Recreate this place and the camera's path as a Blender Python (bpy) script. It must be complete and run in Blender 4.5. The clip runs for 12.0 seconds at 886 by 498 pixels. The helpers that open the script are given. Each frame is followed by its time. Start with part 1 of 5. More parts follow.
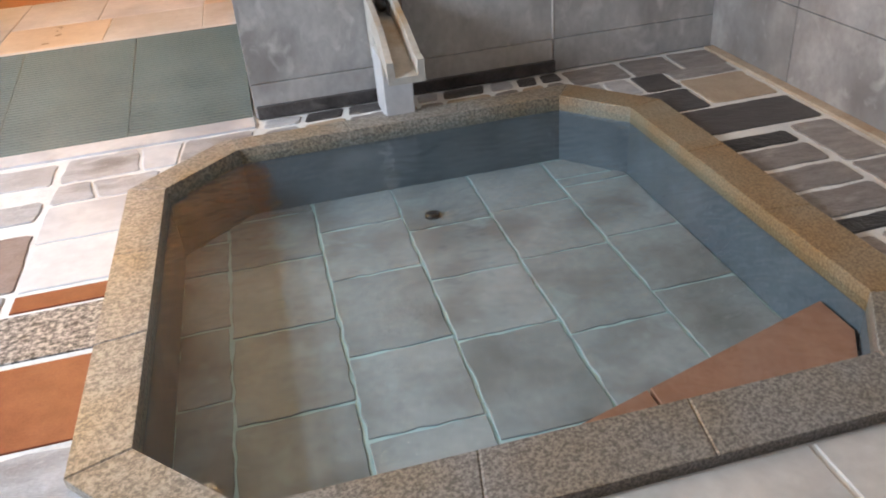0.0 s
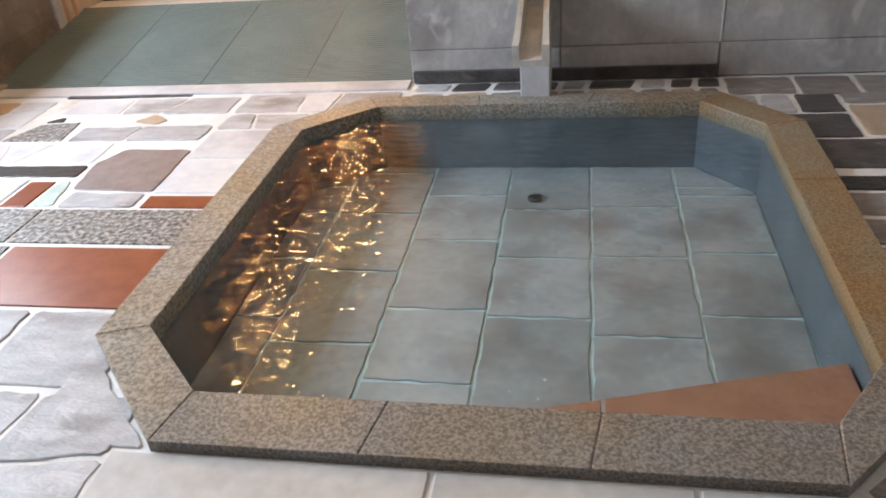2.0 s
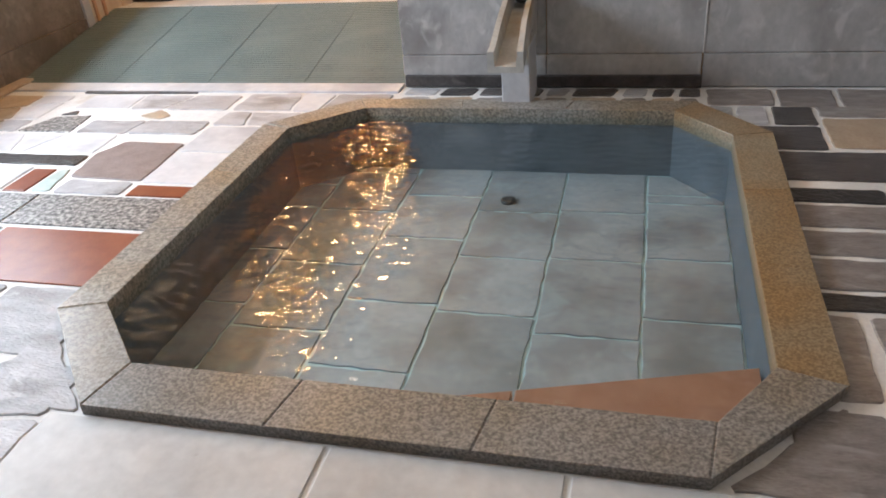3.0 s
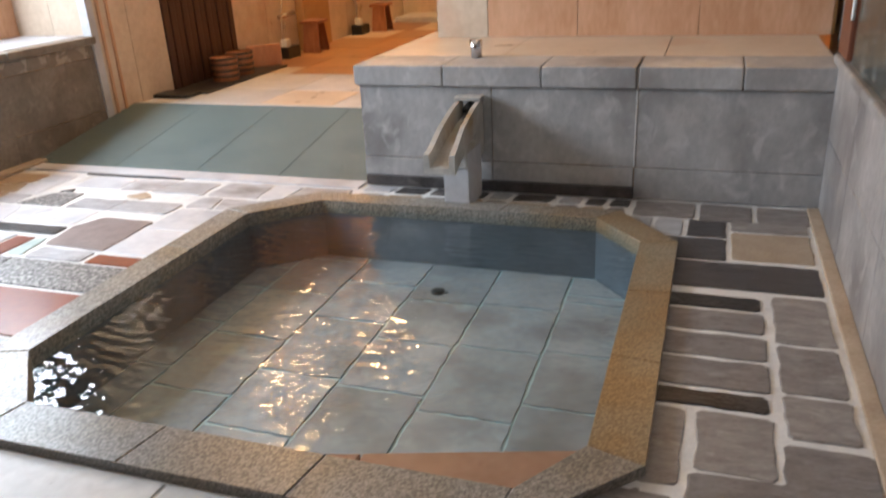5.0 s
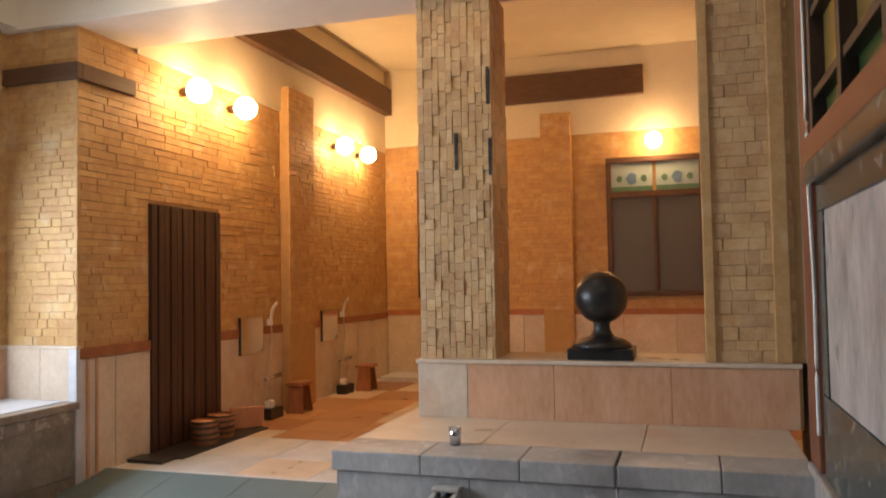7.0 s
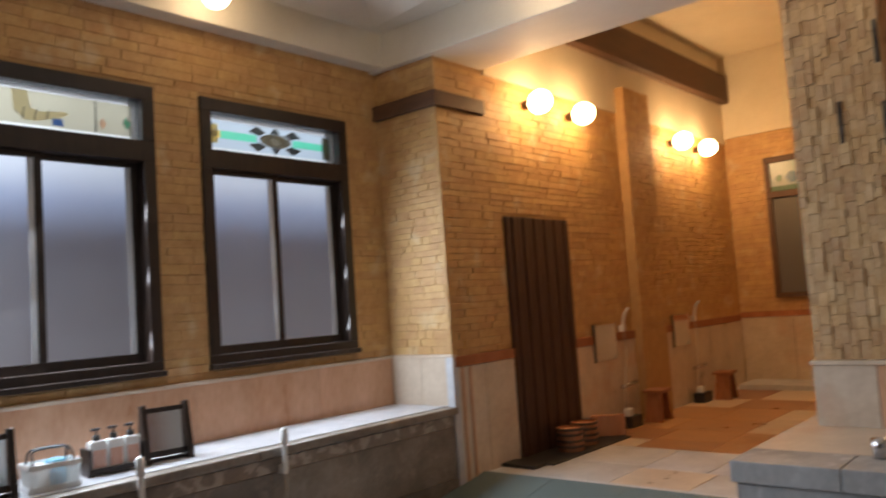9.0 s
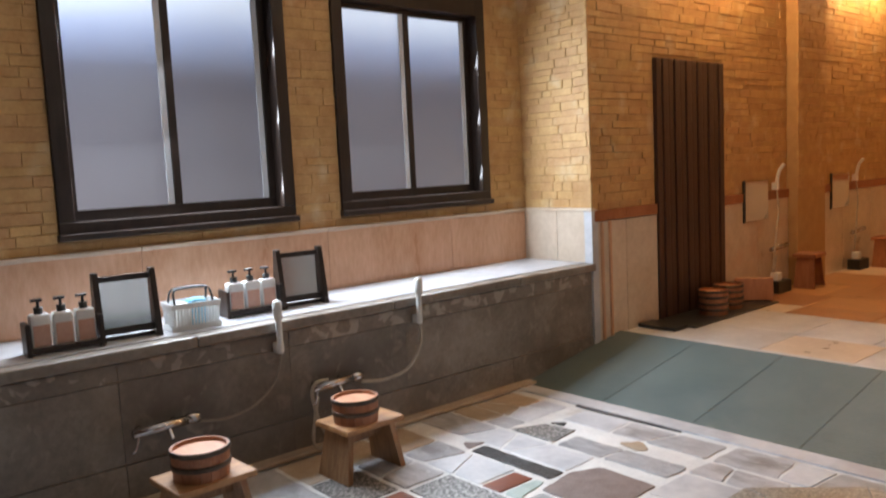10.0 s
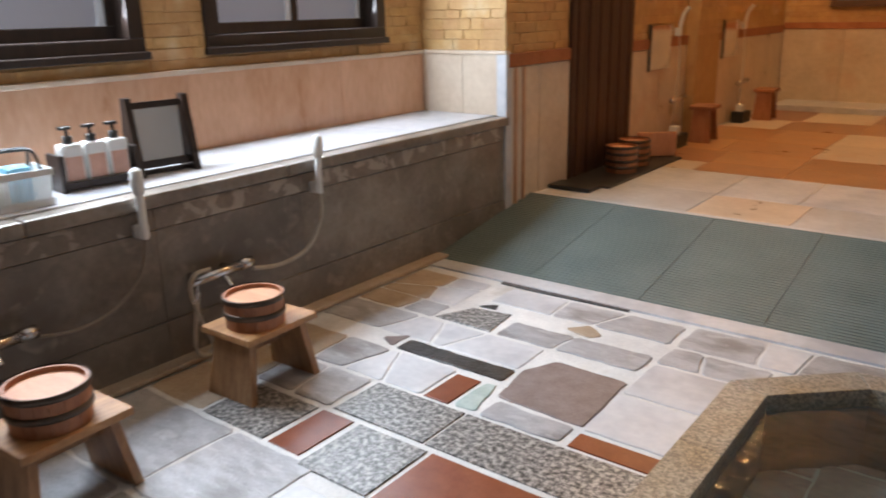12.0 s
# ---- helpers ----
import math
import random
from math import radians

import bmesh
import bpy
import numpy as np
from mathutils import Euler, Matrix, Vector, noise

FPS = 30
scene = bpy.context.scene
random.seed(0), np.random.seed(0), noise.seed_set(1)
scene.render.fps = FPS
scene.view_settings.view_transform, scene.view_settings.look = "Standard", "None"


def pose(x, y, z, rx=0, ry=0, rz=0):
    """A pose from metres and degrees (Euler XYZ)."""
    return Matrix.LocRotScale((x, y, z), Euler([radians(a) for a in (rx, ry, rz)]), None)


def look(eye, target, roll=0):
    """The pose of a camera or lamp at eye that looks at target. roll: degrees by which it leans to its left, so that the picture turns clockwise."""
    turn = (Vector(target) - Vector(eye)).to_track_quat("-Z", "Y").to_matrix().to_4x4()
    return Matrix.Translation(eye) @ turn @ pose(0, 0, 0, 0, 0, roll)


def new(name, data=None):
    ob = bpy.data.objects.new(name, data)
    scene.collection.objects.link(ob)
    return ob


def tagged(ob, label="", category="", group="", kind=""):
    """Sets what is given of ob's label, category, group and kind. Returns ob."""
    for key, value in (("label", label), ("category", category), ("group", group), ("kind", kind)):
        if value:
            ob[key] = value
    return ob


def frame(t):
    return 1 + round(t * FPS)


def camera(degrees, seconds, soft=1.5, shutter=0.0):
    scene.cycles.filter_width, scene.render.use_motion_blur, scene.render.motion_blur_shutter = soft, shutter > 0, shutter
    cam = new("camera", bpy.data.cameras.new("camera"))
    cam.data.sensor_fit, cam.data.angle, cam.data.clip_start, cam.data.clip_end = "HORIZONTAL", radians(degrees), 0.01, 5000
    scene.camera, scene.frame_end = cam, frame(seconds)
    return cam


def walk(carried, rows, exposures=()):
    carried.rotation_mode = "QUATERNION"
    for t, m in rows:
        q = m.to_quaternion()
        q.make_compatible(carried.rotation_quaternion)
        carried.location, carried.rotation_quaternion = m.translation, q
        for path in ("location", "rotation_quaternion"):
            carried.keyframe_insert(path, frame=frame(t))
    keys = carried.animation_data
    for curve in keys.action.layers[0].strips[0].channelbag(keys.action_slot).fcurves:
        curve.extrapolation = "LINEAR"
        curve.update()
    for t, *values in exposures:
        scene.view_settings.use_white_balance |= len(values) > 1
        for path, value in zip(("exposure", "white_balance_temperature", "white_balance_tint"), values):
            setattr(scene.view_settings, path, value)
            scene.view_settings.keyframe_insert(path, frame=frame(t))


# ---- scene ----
cam = camera(59.4, 12.0, soft=1.8, shutter=0.4)
PATH = [
    (0, (0.059, 0.023, 1.393), (0.396, 1.694, 0.348), -5.2),
    (0.5, (0.248, 0.016, 1.42), (0.409, 1.709, 0.368), -4.9),
    (1, (0.482, -0.049, 1.41), (0.422, 1.663, 0.378), -4.2),
    (1.5, (0.642, -0.079, 1.399), (0.5, 1.616, 0.345), -4.3),
    (2, (0.838, -0.148, 1.393), (0.489, 1.524, 0.353), -5.3),
    (2.5, (1.053, -0.175, 1.384), (0.624, 1.488, 0.359), -5.5),
    (4.5, (1.673, -0.279, 1.443), (1.049, 1.384, 0.525), -4.0),
    (5, (1.85, -0.295, 1.391), (1.23, 1.447, 0.629), -3.0),
    (5.5, (1.932, -0.262, 1.485), (1.31, 1.566, 0.963), -2.6),
    (6, (1.969, -0.27, 1.549), (1.348, 1.62, 1.346), -2.0),
    (6.5, (1.894, -0.237, 1.574), (1.301, 1.672, 1.535), -1.1),
    (6.7, (1.892, -0.246, 1.6), (1.298, 1.663, 1.613), -1.1),
    (8.3, (1.714, -0.314, 1.787), (0.919, 1.506, 2.022), -1.8),
    (8.5, (1.7, -0.293, 1.742), (0.724, 1.439, 1.957), -3.2),
    (9, (1.526, -0.255, 1.601), (0.226, 1.258, 1.744), -3.9),
    (9.5, (1.311, -0.157, 1.582), (-0.167, 1.19, 1.563), -3.7),
    (10, (1.131, -0.095, 1.544), (-0.385, 1.194, 1.339), -2.8),
    (10.5, (0.922, -0.074, 1.499), (-0.579, 1.193, 1.123), -2.4),
    (11, (0.687, 0.019, 1.467), (-0.789, 1.278, 0.979), -1.8),
    (11.5, (0.461, 0.139, 1.467), (-0.935, 1.467, 0.929), -1.7),
    (12, (0.209, 0.244, 1.458), (-0.965, 1.752, 0.868), -1.3),
]
walk(cam, [(t, look(eye, target, roll)) for t, eye, target, roll in PATH],
     [(0, 0.02), (5.0, 0.0), (6.5, -0.2), (8.3, -1.15), (9.0, -1.05), (10.0, -0.65), (12.0, -0.65)])

# ---- world and light ----
world = bpy.data.worlds.new("sky")
scene.world = world
world.use_nodes = True
wn = world.node_tree.nodes
sky = wn.new("ShaderNodeTexSky")
sky.sky_type = "NISHITA"
sky.sun_disc = False
sky.sun_elevation, sky.sun_rotation = radians(35), radians(60)
wn["Background"].inputs["Strength"].default_value = 0.06
world.node_tree.links.new(sky.outputs[0], wn["Background"].inputs["Color"])

WARM = (1.0, 0.55, 0.21)
DAY = (0.77, 0.87, 1.0)


def window_light(name, place, target, width, height, watts):
    d = bpy.data.lights.new(name, "AREA")
    d.shape, d.size, d.size_y, d.energy, d.color = "RECTANGLE", width, height, watts, DAY
    ob = new(name, d)
    ob.matrix_world = look(place, target)
    return ob


# sky light entering through the two windows beside the ledge
# (it comes down from the sky, so each strip leans towards the floor)
for y, wide, watts in ((1.74, 1.24, 57), (3.52, 1.22, 25)):
    for z in (1.55, 1.98, 2.41):
        window_light("window_daylight", (-3.33, y, z), (0.0, y, z - 1.0), wide, 0.20, watts)


def globe_light(x, y, z, watts):
    d = bpy.data.lights.new("globe_glow", "POINT")
    d.energy, d.color, d.shadow_soft_size = watts, WARM, 0.1
    ob = new("globe_glow", d)
    ob.location = (x, y, z)


# ---- materials ----
def mat(name, c1, c2, rough=0.5, scale=6.0, fine=60.0, bump=0.15, rnd=0.0, hue=0.0, metal=0.0, stretch=(1, 1, 1), stain=None, stain_at=(0.55, 0.7), dist=0.004, spec=0.5, patch=None, patch_at=(0.60, 0.64), patch_scale=5.0):
    m = bpy.data.materials.new(name)
    m.use_nodes = True
    nt = m.node_tree
    n, l = nt.nodes, nt.links
    b = n["Principled BSDF"]
    tc = n.new("ShaderNodeTexCoord")
    mp = n.new("ShaderNodeMapping")
    mp.inputs["Scale"].default_value = stretch
    oi = n.new("ShaderNodeObjectInfo")
    geo = n.new("ShaderNodeNewGeometry")
    l.new(geo.outputs["Position"], mp.inputs["Vector"])
    add = n.new("ShaderNodeMath")
    l.new(oi.outputs["Random"], add.inputs[0])
    l.new(geo.outputs["Random Per Island"], add.inputs[1])
    fr = n.new("ShaderNodeMath")
    fr.operation = "FRACT"
    l.new(add.outputs[0], fr.inputs[0])
    big = n.new("ShaderNodeTexNoise")
    big.inputs["Scale"].default_value, big.inputs["Detail"].default_value, big.inputs["Roughness"].default_value = scale, 6, 0.62
    sm = n.new("ShaderNodeTexNoise")
    sm.inputs["Scale"].default_value, sm.inputs["Detail"].default_value = fine, 4
    l.new(mp.outputs[0], big.inputs["Vector"])
    l.new(mp.outputs[0], sm.inputs["Vector"])
    mixf = n.new("ShaderNodeMath")
    mixf.operation = "MULTIPLY_ADD"
    l.new(sm.outputs["Fac"], mixf.inputs[0])
    mixf.inputs[1].default_value = 0.45
    l.new(big.outputs["Fac"], mixf.inputs[2])
    rmp = n.new("ShaderNodeMapRange")
    rmp.inputs["From Min"].default_value, rmp.inputs["From Max"].default_value = 0.5, 0.95
    l.new(mixf.outputs[0], rmp.inputs["Value"])
    mx = n.new("ShaderNodeMix")
    mx.data_type = "RGBA"
    mx.inputs["A"].default_value, mx.inputs["B"].default_value = (*c1, 1), (*c2, 1)
    l.new(rmp.outputs[0], mx.inputs["Factor"])
    out = mx.outputs["Result"]
    if stain:
        st = n.new("ShaderNodeTexNoise")
        st.inputs["Scale"].default_value, st.inputs["Detail"].default_value = scale * 0.45, 5
        l.new(mp.outputs[0], st.inputs["Vector"])
        sr = n.new("ShaderNodeMapRange")
        sr.inputs["From Min"].default_value, sr.inputs["From Max"].default_value = stain_at
        l.new(st.outputs["Fac"], sr.inputs["Value"])
        m2 = n.new("ShaderNodeMix")
        m2.data_type = "RGBA"
        m2.inputs["B"].default_value = (*stain, 1)
        l.new(out, m2.inputs["A"])
        l.new(sr.outputs[0], m2.inputs["Factor"])
        out = m2.outputs["Result"]
    if patch:
        pn = n.new("ShaderNodeTexNoise")
        pn.inputs["Scale"].default_value, pn.inputs["Detail"].default_value, pn.inputs["Distortion"].default_value = patch_scale, 7, 0.6
        l.new(mp.outputs[0], pn.inputs["Vector"])
        pr = n.new("ShaderNodeMapRange")
        pr.inputs["From Min"].default_value, pr.inputs["From Max"].default_value = patch_at
        pr.inputs["To Max"].default_value = 0.6
        l.new(pn.outputs["Fac"], pr.inputs["Value"])
        m3 = n.new("ShaderNodeMix")
        m3.data_type = "RGBA"
        m3.inputs["B"].default_value = (*patch, 1)
        l.new(out, m3.inputs["A"])
        l.new(pr.outputs[0], m3.inputs["Factor"])
        out = m3.outputs["Result"]
    if rnd or hue:
        hs = n.new("ShaderNodeHueSaturation")
        v = n.new("ShaderNodeMapRange")
        v.inputs["To Min"].default_value, v.inputs["To Max"].default_value = 1 - rnd, 1 + rnd
        l.new(fr.outputs[0], v.inputs["Value"])
        l.new(v.outputs[0], hs.inputs["Value"])
        h = n.new("ShaderNodeMapRange")
        h.inputs["To Min"].default_value, h.inputs["To Max"].default_value = 0.5 - hue, 0.5 + hue
        l.new(fr.outputs[0], h.inputs["Value"])
        l.new(h.outputs[0], hs.inputs["Hue"])
        l.new(out, hs.inputs["Color"])
        out = hs.outputs["Color"]
    l.new(out, b.inputs["Base Color"])
    rr = n.new("ShaderNodeMapRange")
    rr.inputs["To Min"].default_value, rr.inputs["To Max"].default_value = max(0.03, rough - 0.1), min(1, rough + 0.12)
    l.new(big.outputs["Fac"], rr.inputs["Value"])
    l.new(rr.outputs[0], b.inputs["Roughness"])
    b.inputs["Metallic"].default_value = metal
    b.inputs["Specular IOR Level"].default_value = spec
    if bump:
        bp = n.new("ShaderNodeBump")
        bp.inputs["Strength"].default_value, bp.inputs["Distance"].default_value = bump, dist
        l.new(mixf.outputs[0], bp.inputs["Height"])
        l.new(bp.outputs[0], b.inputs["Normal"])
    return m


M = {}
M["grout"] = mat("white_grout", (0.60, 0.60, 0.60), (0.80, 0.795, 0.78), 0.6, 5, 80, 0.5, stain=(0.40, 0.35, 0.29), stain_at=(0.6, 0.75))
M["tanstone"] = mat("tan_floor_stone", (0.34, 0.25, 0.17), (0.52, 0.43, 0.33), 0.5, 5, 70, 0.5, 0.12, dist=0.008)
M["pale"] = mat("pale_grey_stone", (0.32, 0.32, 0.335), (0.52, 0.52, 0.54), 0.42, 7, 60, 0.7, 0.2, 0.012, stretch=(1, 2.2, 1), dist=0.010, stain=(0.24, 0.225, 0.22), stain_at=(0.52, 0.7), patch=(0.56, 0.56, 0.57), patch_at=(0.58, 0.66), patch_scale=9)
M["greyst"] = mat("brown_grey_stone", (0.17, 0.15, 0.145), (0.34, 0.315, 0.30), 0.45, 9, 60, 0.7, 0.2, 0.015, stretch=(1, 2.5, 1), dist=0.010, patch=(0.42, 0.40, 0.39), patch_at=(0.58, 0.68), patch_scale=8)
M["whitem"] = mat("white_marble", (0.48, 0.49, 0.52), (0.68, 0.68, 0.70), 0.38, 4, 22, 0.25, 0.07, dist=0.006, stain=(0.36, 0.37, 0.41), stain_at=(0.54, 0.72))
M["slab"] = mat("cream_marble_slab", (0.46, 0.45, 0.44), (0.64, 0.63, 0.615), 0.36, 4, 25, 0.2, 0.06, stain=(0.40, 0.365, 0.33), stain_at=(0.58, 0.78), patch=(0.27, 0.25, 0.23), patch_at=(0.70, 0.76), patch_scale=14)
M["red"] = mat("red_granite_tile", (0.18, 0.045, 0.02), (0.28, 0.085, 0.04), 0.32, 12, 160, 0.15, 0.1, spec=0.35)
M["step"] = mat("submerged_red_stone", (0.34, 0.15, 0.09), (0.46, 0.23, 0.15), 0.4, 8, 60, 0.2)
M["black"] = mat("black_slate", (0.016, 0.015, 0.015), (0.05, 0.047, 0.045), 0.3, 9, 60, 0.9, 0.15, dist=0.012, patch=(0.16, 0.15, 0.145), patch_at=(0.62, 0.70), patch_scale=14)
M["dark"] = mat("dark_slate", (0.045, 0.042, 0.042), (0.11, 0.10, 0.10), 0.35, 9, 60, 0.8, 0.2, dist=0.010, stretch=(1, 2.2, 1), patch=(0.20, 0.185, 0.18), patch_at=(0.60, 0.70), patch_scale=9)
M["purple"] = mat("purple_stone", (0.17, 0.13, 0.125), (0.29, 0.235, 0.225), 0.45, 12, 90, 0.3)
M["greenst"] = mat("pale_green_stone", (0.30, 0.40, 0.38), (0.5, 0.58, 0.55), 0.4, 9, 60, 0.3)


def granite(name, dark, mid, lite, scale, rough, stain=None):
    m = bpy.data.materials.new(name)
    m.use_nodes = True
    n, l = m.node_tree.nodes, m.node_tree.links
    b = n["Principled BSDF"]
    geo = n.new("ShaderNodeNewGeometry")
    t1 = n.new("ShaderNodeTexNoise")
    t1.inputs["Scale"].default_value, t1.inputs["Detail"].default_value, t1.inputs["Roughness"].default_value = scale, 3, 0.7
    l.new(geo.outputs["Position"], t1.inputs["Vector"])
    r = n.new("ShaderNodeValToRGB")
    r.color_ramp.elements[0].position, r.color_ramp.elements[0].color = 0.38, (*dark, 1)
    r.color_ramp.elements[1].position, r.color_ramp.elements[1].color = 0.62, (*lite, 1)
    e = r.color_ramp.elements.new(0.5)
    e.color = (*mid, 1)
    l.new(t1.outputs["Fac"], r.inputs["Fac"])
    out = r.outputs["Color"]
    if stain:
        t2 = n.new("ShaderNodeTexNoise")
        t2.inputs["Scale"].default_value, t2.inputs["Detail"].default_value = 2.2, 6
        l.new(geo.outputs["Position"], t2.inputs["Vector"])
        q = n.new("ShaderNodeMapRange")
        q.inputs["From Min"].default_value, q.inputs["From Max"].default_value, q.inputs["To Max"].default_value = 0.42, 0.70, 0.85
        l.new(t2.outputs["Fac"], q.inputs["Value"])
        x = n.new("ShaderNodeMix")
        x.data_type = "RGBA"
        x.blend_type = "MULTIPLY"
        x.inputs["B"].default_value = (*stain, 1)
        l.new(q.outputs[0], x.inputs["Factor"])
        l.new(out, x.inputs["A"])
        out = x.outputs["Result"]
    l.new(out, b.inputs["Base Color"])
    b.inputs["Roughness"].default_value = rough
    bp = n.new("ShaderNodeBump")
    bp.inputs["Strength"].default_value, bp.inputs["Distance"].default_value = 0.25, 0.002
    l.new(t1.outputs["Fac"], bp.inputs["Height"])
    l.new(bp.outputs[0], b.inputs["Normal"])
    return m


M["granite"] = granite("speckled_grey_granite", (0.035, 0.034, 0.033), (0.20, 0.195, 0.19), (0.48, 0.46, 0.44), 48, 0.35)
M["rim"] = granite("rust_stained_granite", (0.15, 0.14, 0.125), (0.27, 0.25, 0.22), (0.40, 0.375, 0.335), 80, 0.3, (1.0, 0.76, 0.46))
M["rim_grey"] = granite("grey_mottled_granite", (0.12, 0.113, 0.108), (0.215, 0.205, 0.195), (0.33, 0.315, 0.295), 110, 0.3, (0.95, 0.80, 0.56))
M["rim_rust"] = granite("orange_rusted_granite", (0.17, 0.135, 0.085), (0.25, 0.20, 0.13), (0.34, 0.29, 0.20), 110, 0.3, (1.0, 0.66, 0.32))
M["tank"] = mat("dark_bath_wall", (0.085, 0.105, 0.125), (0.16, 0.19, 0.215), 0.5, 5, 50, 0.3, patch=(0.24, 0.26, 0.28), patch_at=(0.60, 0.75), patch_scale=3)
M["pool_tile"] = mat("bath_floor_stone", (0.27, 0.288, 0.297), (0.41, 0.428, 0.435), 0.5, 5, 30, 0.5, 0.16, dist=0.010, stain=(0.20, 0.19, 0.185), stain_at=(0.50, 0.68), patch=(0.40, 0.46, 0.48), patch_at=(0.60, 0.70), patch_scale=6)
M["pool_grout"] = mat("teal_grout", (0.38, 0.53, 0.54), (0.52, 0.66, 0.66), 0.6, 8, 40, 0.3)
M["mat"] = mat("green_rubber", (0.12, 0.16, 0.16), (0.19, 0.235, 0.23), 0.35, 3, 60, 0.3, stain=(0.16, 0.21, 0.20), stain_at=(0.5, 0.8))
M["wallgrey"] = mat("weathered_grey_stone_slab", (0.25, 0.235, 0.225), (0.43, 0.41, 0.395), 0.45, 3.5, 35, 0.5, 0.08, dist=0.007, stretch=(1, 1, 0.8), stain=(0.17, 0.155, 0.15), stain_at=(0.48, 0.66), patch=(0.55, 0.53, 0.51), patch_at=(0.58, 0.76), patch_scale=10)
M["blockgrey"] = mat("limed_grey_stone_slab", (0.33, 0.325, 0.325), (0.52, 0.515, 0.51), 0.45, 3.5, 35, 0.5, 0.08, dist=0.008, stretch=(1, 1, 0.7), stain=(0.22, 0.205, 0.20), stain_at=(0.52, 0.68), patch=(0.70, 0.69, 0.68), patch_at=(0.56, 0.74), patch_scale=11)
M["ledgegrey"] = mat("worn_brown_grey_slab", (0.165, 0.135, 0.11), (0.30, 0.26, 0.22), 0.4, 3.5, 35, 0.55, 0.1, dist=0.007, stain=(0.14, 0.11, 0.085), stain_at=(0.5, 0.68), patch=(0.40, 0.34, 0.28), patch_at=(0.58, 0.74), patch_scale=9)
M["chipped"] = mat("chipped_top_course", (0.17, 0.135, 0.11), (0.28, 0.24, 0.20), 0.5, 4, 40, 0.7, 0.12, dist=0.012, patch=(0.50, 0.43, 0.36), patch_at=(0.52, 0.55), patch_scale=9)
M["peach"] = mat("peach_marble", (0.55, 0.30, 0.17), (0.70, 0.43, 0.28), 0.3, 2.5, 20, 0.1, 0.06, stretch=(2, 2, 0.6))
M["cream"] = mat("cream_marble", (0.55, 0.44, 0.33), (0.72, 0.61, 0.49), 0.3, 3, 25, 0.12, 0.08, stain=(0.55, 0.30, 0.16), stain_at=(0.6, 0.8))
M["strip"] = mat("split_yellow_stone", (0.45, 0.255, 0.092), (0.60, 0.375, 0.165), 0.6, 9, 50, 0.6, 0.06, 0.004, stain=(0.62, 0.47, 0.28), stain_at=(0.58, 0.75))
M["colstone"] = mat("split_buff_stone", (0.50, 0.29, 0.125), (0.66, 0.46, 0.25), 0.55, 9, 50, 0.6, 0.11, 0.004)
M["joint"] = mat("brown_mortar", (0.42, 0.25, 0.10), (0.52, 0.33, 0.15), 0.8, 8, 60, 0.3)
M["band"] = mat("red_brown_stone_band", (0.28, 0.09, 0.035), (0.42, 0.17, 0.08), 0.5, 6, 50, 0.4, 0.15)
M["plaster"] = mat("cream_plaster", (0.66, 0.58, 0.44), (0.74, 0.66, 0.52), 0.7, 2, 50, 0.15)
M["ceil"] = mat("white_ceiling_paint", (0.66, 0.62, 0.55), (0.76, 0.72, 0.65), 0.6, 2, 50, 0.1)
M["darkwood"] = mat("dark_stained_wood", (0.014, 0.009, 0.007), (0.036, 0.021, 0.015), 0.4, 6, 90, 0.3, 0.1, stretch=(4, 4, 0.5))
M["beamwood"] = mat("brown_beam_wood", (0.07, 0.032, 0.018), (0.13, 0.065, 0.036), 0.55, 5, 80, 0.3, stretch=(1, 0.4, 4))
M["redwood"] = mat("red_brown_wood", (0.12, 0.035, 0.018), (0.22, 0.075, 0.038), 0.4, 6, 80, 0.3)
M["stoolwood"] = mat("worn_orange_wood", (0.34, 0.15, 0.055), (0.58, 0.32, 0.14), 0.5, 5, 60, 0.4, 0.12, stretch=(6, 0.8, 1.2))
M["stoolleg"] = mat("grained_wood_leg", (0.22, 0.10, 0.045), (0.48, 0.28, 0.14), 0.5, 5, 60, 0.4, 0.1, stretch=(6, 5, 0.6))
M["bucketwood"] = mat("red_cedar_stave", (0.25, 0.085, 0.035), (0.44, 0.19, 0.09), 0.5, 6, 70, 0.3, 0.15, stretch=(3, 3, 0.7))
M["bucketin"] = mat("orange_cedar_board", (0.50, 0.21, 0.10), (0.66, 0.33, 0.18), 0.5, 4, 50, 0.2, 0.1, stretch=(1, 6, 1))
M["hoop"] = mat("dark_copper_hoop", (0.06, 0.045, 0.035), (0.14, 0.10, 0.075), 0.4, 10, 60, 0.1, metal=0.7)
M["chrome"] = mat("chrome", (0.6, 0.6, 0.62), (0.75, 0.75, 0.77), 0.15, 8, 40, 0.02, metal=1.0)
M["whitep"] = mat("white_plastic", (0.72, 0.72, 0.70), (0.82, 0.82, 0.8), 0.3, 5, 40, 0.03)
M["hose"] = mat("pale_hose", (0.36, 0.31, 0.25), (0.50, 0.45, 0.38), 0.4, 9, 90, 0.2)
# the pale hose again, with the shade put into its colour
M["duskhose"] = mat("shaded_hose", (0.20, 0.165, 0.13), (0.30, 0.255, 0.21), 0.5, 9, 90, 0.2)
M["blackp"] = mat("black_plastic", (0.012, 0.012, 0.012), (0.03, 0.03, 0.03), 0.35, 5, 40, 0.05)
M["bronze"] = mat("black_bronze", (0.010, 0.010, 0.011), (0.028, 0.027, 0.026), 0.32, 8, 60, 0.2)
M["label"] = mat("pink_bottle_label", (0.55, 0.30, 0.22), (0.68, 0.42, 0.33), 0.4, 9, 40, 0.02)
